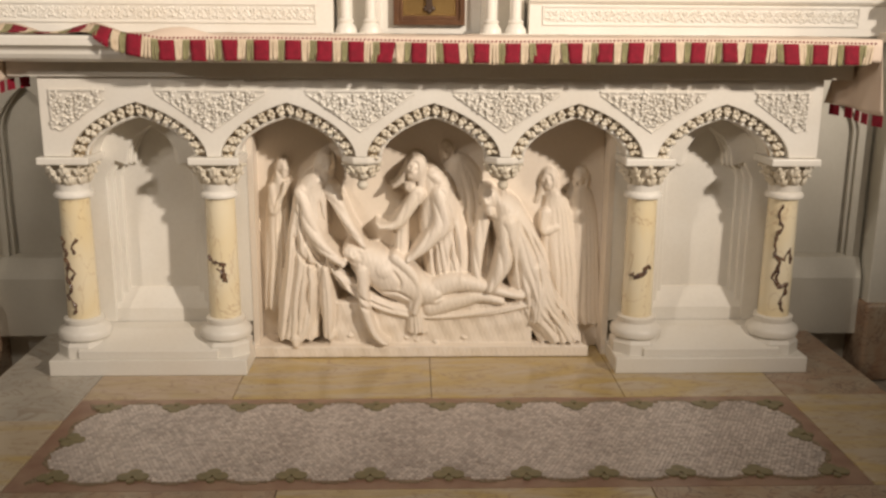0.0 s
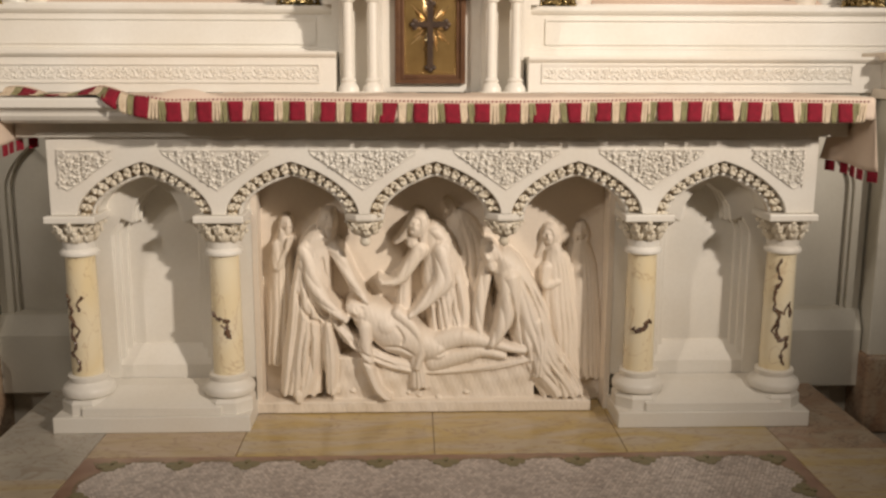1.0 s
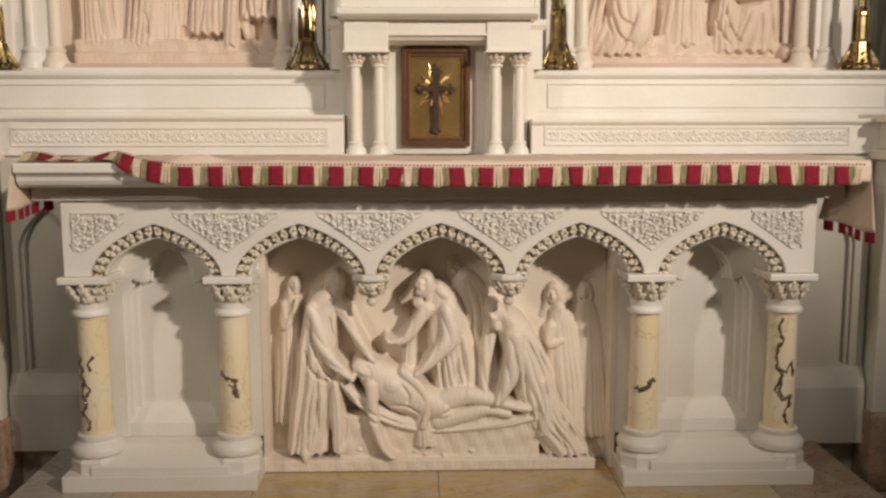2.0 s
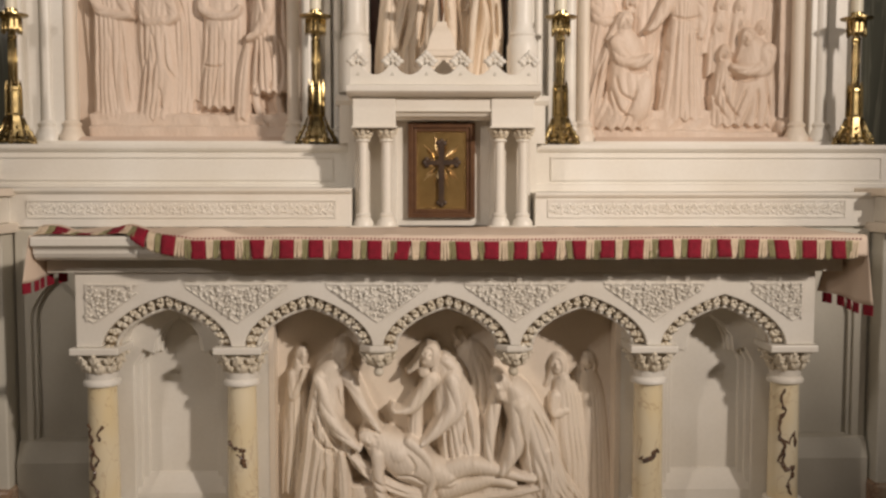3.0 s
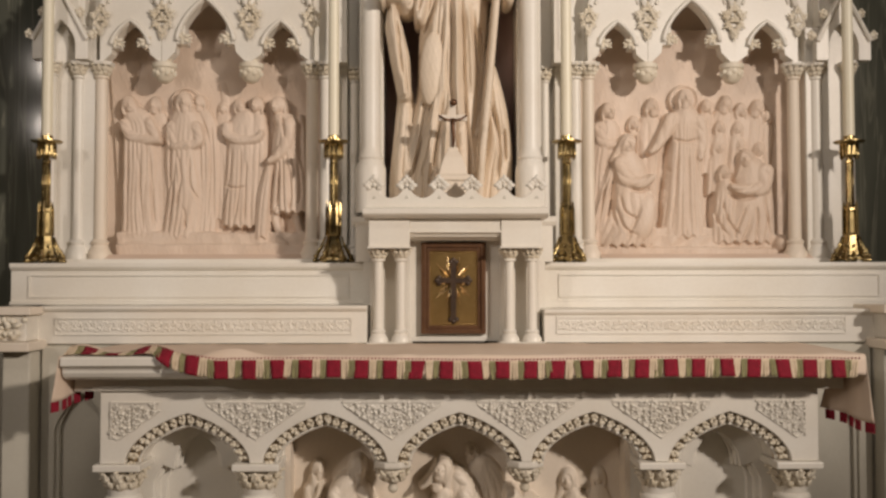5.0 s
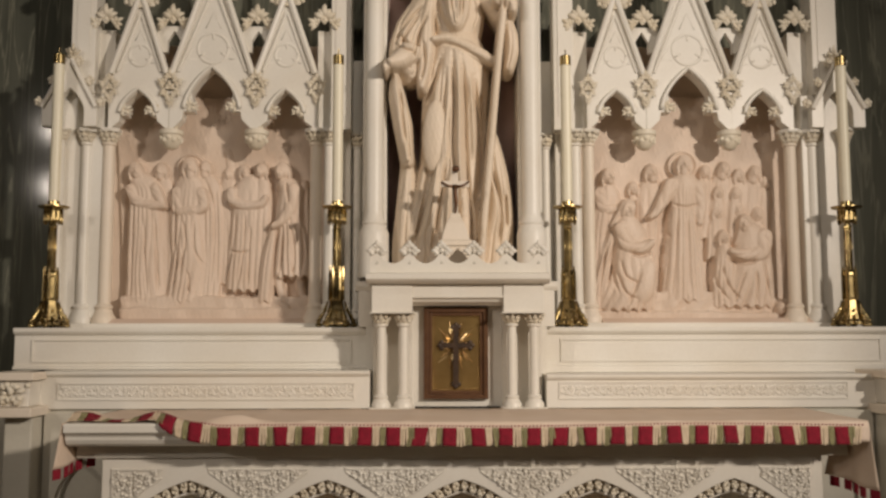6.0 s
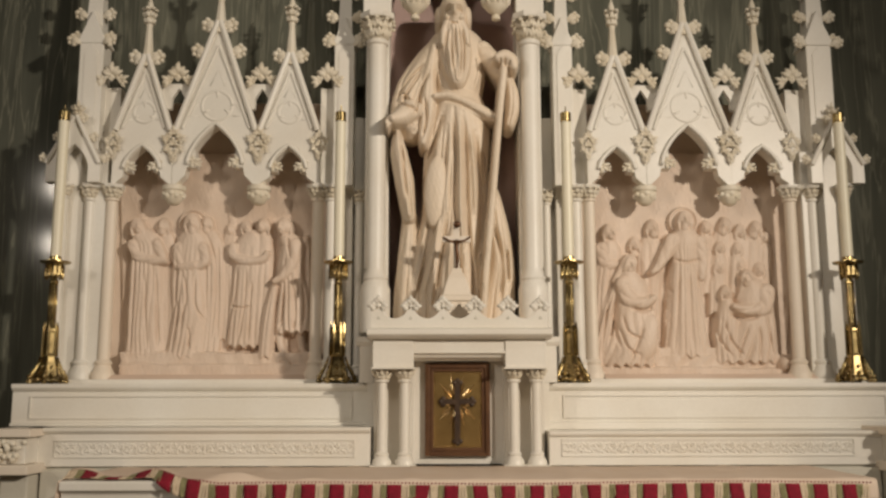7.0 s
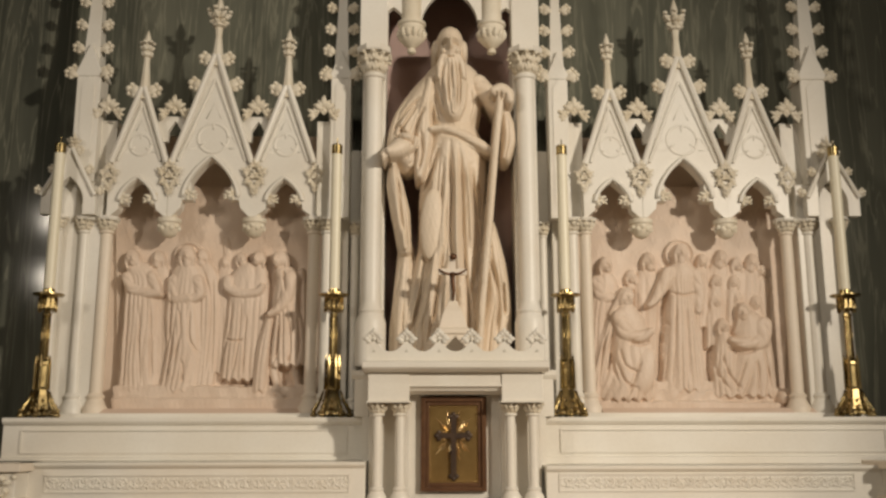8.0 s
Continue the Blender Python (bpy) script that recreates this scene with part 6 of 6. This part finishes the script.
# ---- candlesticks ----
def candlestick():
    """A Gothic turret on a spreading foot: gallery, hexagonal shaft, buttressed knop."""
    cs = empty("candlestick", 0, 0, 0, "ornate brass Gothic altar candlestick with tall white candle", "candlestick", "altar candlesticks")
    six = [math.pi / 6 + k * math.pi / 3 for k in range(6)]
    bm = B(); lathe(bm, 0, 0, [(0.060, 0.010), (0.056, 0.022), (0.044, 0.034), (0.037, 0.062), (0.030, 0.095), (0.027, 0.116)], 6, math.pi / 6)
    foot = part("foot", bm, BRASS, cs, bevel=0.002)
    for a in six:
        c, s = math.cos(a), math.sin(a)
        bm = B()
        blob(bm, (0.070 * c, 0.070 * s, 0.010), (0.015, 0.012, 0.010), (0, 0, a), 2)
        tube(bm, [(0.074 * c, 0.074 * s, 0.012), (0.063 * c, 0.063 * s, 0.040), (0.046 * c, 0.046 * s, 0.070), (0.034 * c, 0.034 * s, 0.112)], [0.009, 0.0085, 0.006, 0.0035], 8)
        for z, r, w in ((0.030, 0.072, 0.010), (0.052, 0.061, 0.009), (0.076, 0.048, 0.007)):
            blob(bm, (r * c, r * s, z), (w, w, w * 0.8), (0.3, 0.2, a), 1)
        part("claw_foot", bm, BRASS, foot, smooth=True)
        m = a + math.pi / 6
        c, s = math.cos(m), math.sin(m)
        bm = B()
        for z, r, w in ((0.018, 0.056, 0.010), (0.042, 0.043, 0.009), (0.070, 0.036, 0.007)):
            blob(bm, (r * c, r * s, z), (w, w, w * 1.3), (0, 0, m), 1)
        part("leaf", bm, BRASS, foot, smooth=True)
    bm = B(); lathe(bm, 0, 0, [(0.029, 0.114), (0.031, 0.120), (0.024, 0.126), (0.023, 0.215), (0.027, 0.222), (0.026, 0.232), (0.018, 0.246)], 6, math.pi / 6)
    turret = part("turret", bm, BRASS, cs, bevel=0.0015)
    for a in six:
        c, s = math.cos(a), math.sin(a)
        bm = B(); tube(bm, [(0.029 * c, 0.029 * s, 0.116), (0.028 * c, 0.028 * s, 0.205), (0.0275 * c, 0.0275 * s, 0.225), (0.0265 * c, 0.0265 * s, 0.262)], [0.0055, 0.005, 0.0055, 0.001], 6)
        part("buttress", bm, BRASS, turret, smooth=40)
    bm = B(); lathe(bm, 0, 0, [(0.018, 0.244), (0.0155, 0.256), (0.0150, 0.420), (0.0185, 0.428), (0.0185, 0.436), (0.014, 0.442), (0.016, 0.456)], 6)
    shaft = part("stem", bm, BRASS, cs, bevel=0.0015)
    for a in six:
        c, s = math.cos(a), math.sin(a)
        bm = B(); tube(bm, [(0.0152 * c, 0.0152 * s, 0.250), (0.0150 * c, 0.0150 * s, 0.424)], 0.0028, 6)
        part("rib", bm, BRASS, shaft, smooth=True)
    bm = B(); lathe(bm, 0, 0, [(0.014, 0.448), (0.030, 0.456), (0.034, 0.462), (0.034, 0.498), (0.038, 0.504), (0.040, 0.512)], 6, math.pi / 6)
    gallery = part("gallery", bm, BRASS, cs, bevel=0.0015)
    for a in six:
        for da in (0.0, math.pi / 6):
            r = 0.036 if da == 0 else 0.0315
            c, s = r * math.cos(a + da), r * math.sin(a + da)
            bm = B(); tube(bm, [(c, s, 0.440), (c, s, 0.450), (c, s, 0.505)], [0.001, 0.0042, 0.0042], 6)
            part("baluster", bm, BRASS, gallery, smooth=True)
    bm = B(); lathe(bm, 0, 0, [(0.036, 0.508), (0.057, 0.512), (0.062, 0.516), (0.062, 0.520), (0.054, 0.520), (0.024, 0.516), (0.023, 0.542), (0.0205, 0.544)], 28)
    part("drip_pan", bm, BRASS, cs, smooth=35)
    bm = B(); lathe(bm, 0, 0, [(0.0225, 0.540), (0.022, 0.80), (0.0215, 1.15)], 20)
    cn = part("candle", bm, WAX, cs, "tall ivory wax candle", smooth=50)
    bm = B(); lathe(bm, 0, 0, [(0.0232, 1.144), (0.0232, 1.186), (0.018, 1.190), (0.004, 1.191)], 16)
    part("candle_cap", bm, BRASS, cn, "brass candle follower", smooth=40)
    bm = B(); tube(bm, [(0, 0, 1.188), (0.001, 0, 1.218)], 0.0025, 6); part("wick", bm, BRASS, cn)
    for ob in cs.children_recursive:
        ob.data.transform(Matrix.Diagonal((1, 1, 0.957, 1)))
    return cs


cs = candlestick()
spots = (-1.662, -0.500, 0.452, 1.616)
cs.matrix_world = pose(spots[0], 0.735, 1.356, 0, 0, 10)
for k, x in enumerate(spots[1:]):
    copy_thing(cs, pose(x, 0.735, 1.356, 0, 0, 10 + 25 * (k + 1)))

# ---- crucifix ----
cx = TX - 0.006
cr = empty("crucifix", cx, 0.56, 1.558, "small white standing crucifix with dark bronze figure", "crucifix")
bm = B(); lathe(bm, cx, 0.56, [(0.085, 1.558), (0.085, 1.665), (0.096, 1.668), (0.096, 1.685), (0.078, 1.692), (0.062, 1.735), (0.05, 1.76), (0.030, 1.785), (0.028, 1.80)], 4, math.pi / 4)
part("pedestal", bm, IVORY, cr, bevel=0.003)
bm = B(); box(bm, cx - 0.012, cx + 0.012, 0.553, 0.567, 1.77, 1.975); box(bm, cx - 0.056, cx - 0.012, 0.553, 0.567, 1.905, 1.93); box(bm, cx + 0.012, cx + 0.056, 0.553, 0.567, 1.905, 1.93)
part("cross", bm, IVORY, cr, bevel=0.002)
bm = B()
tube(bm, [(cx, 0.545, 1.80), (cx + 0.004, 0.542, 1.84), (cx, 0.540, 1.88), (cx, 0.542, 1.912)], [0.004, 0.007, 0.008, 0.010], 8)
for s in (-1, 1):
    tube(bm, [(cx + s * 0.008, 0.545, 1.905), (cx + s * 0.03, 0.546, 1.910), (cx + s * 0.055, 0.548, 1.926)], [0.006, 0.0045, 0.0035], 6)
blob(bm, (cx + 0.002, 0.540, 1.975), (0.016, 0.013, 0.014)); 
part("corpus", bm, BRONZE, cr, "plain dark bronze figure shape", smooth=True)
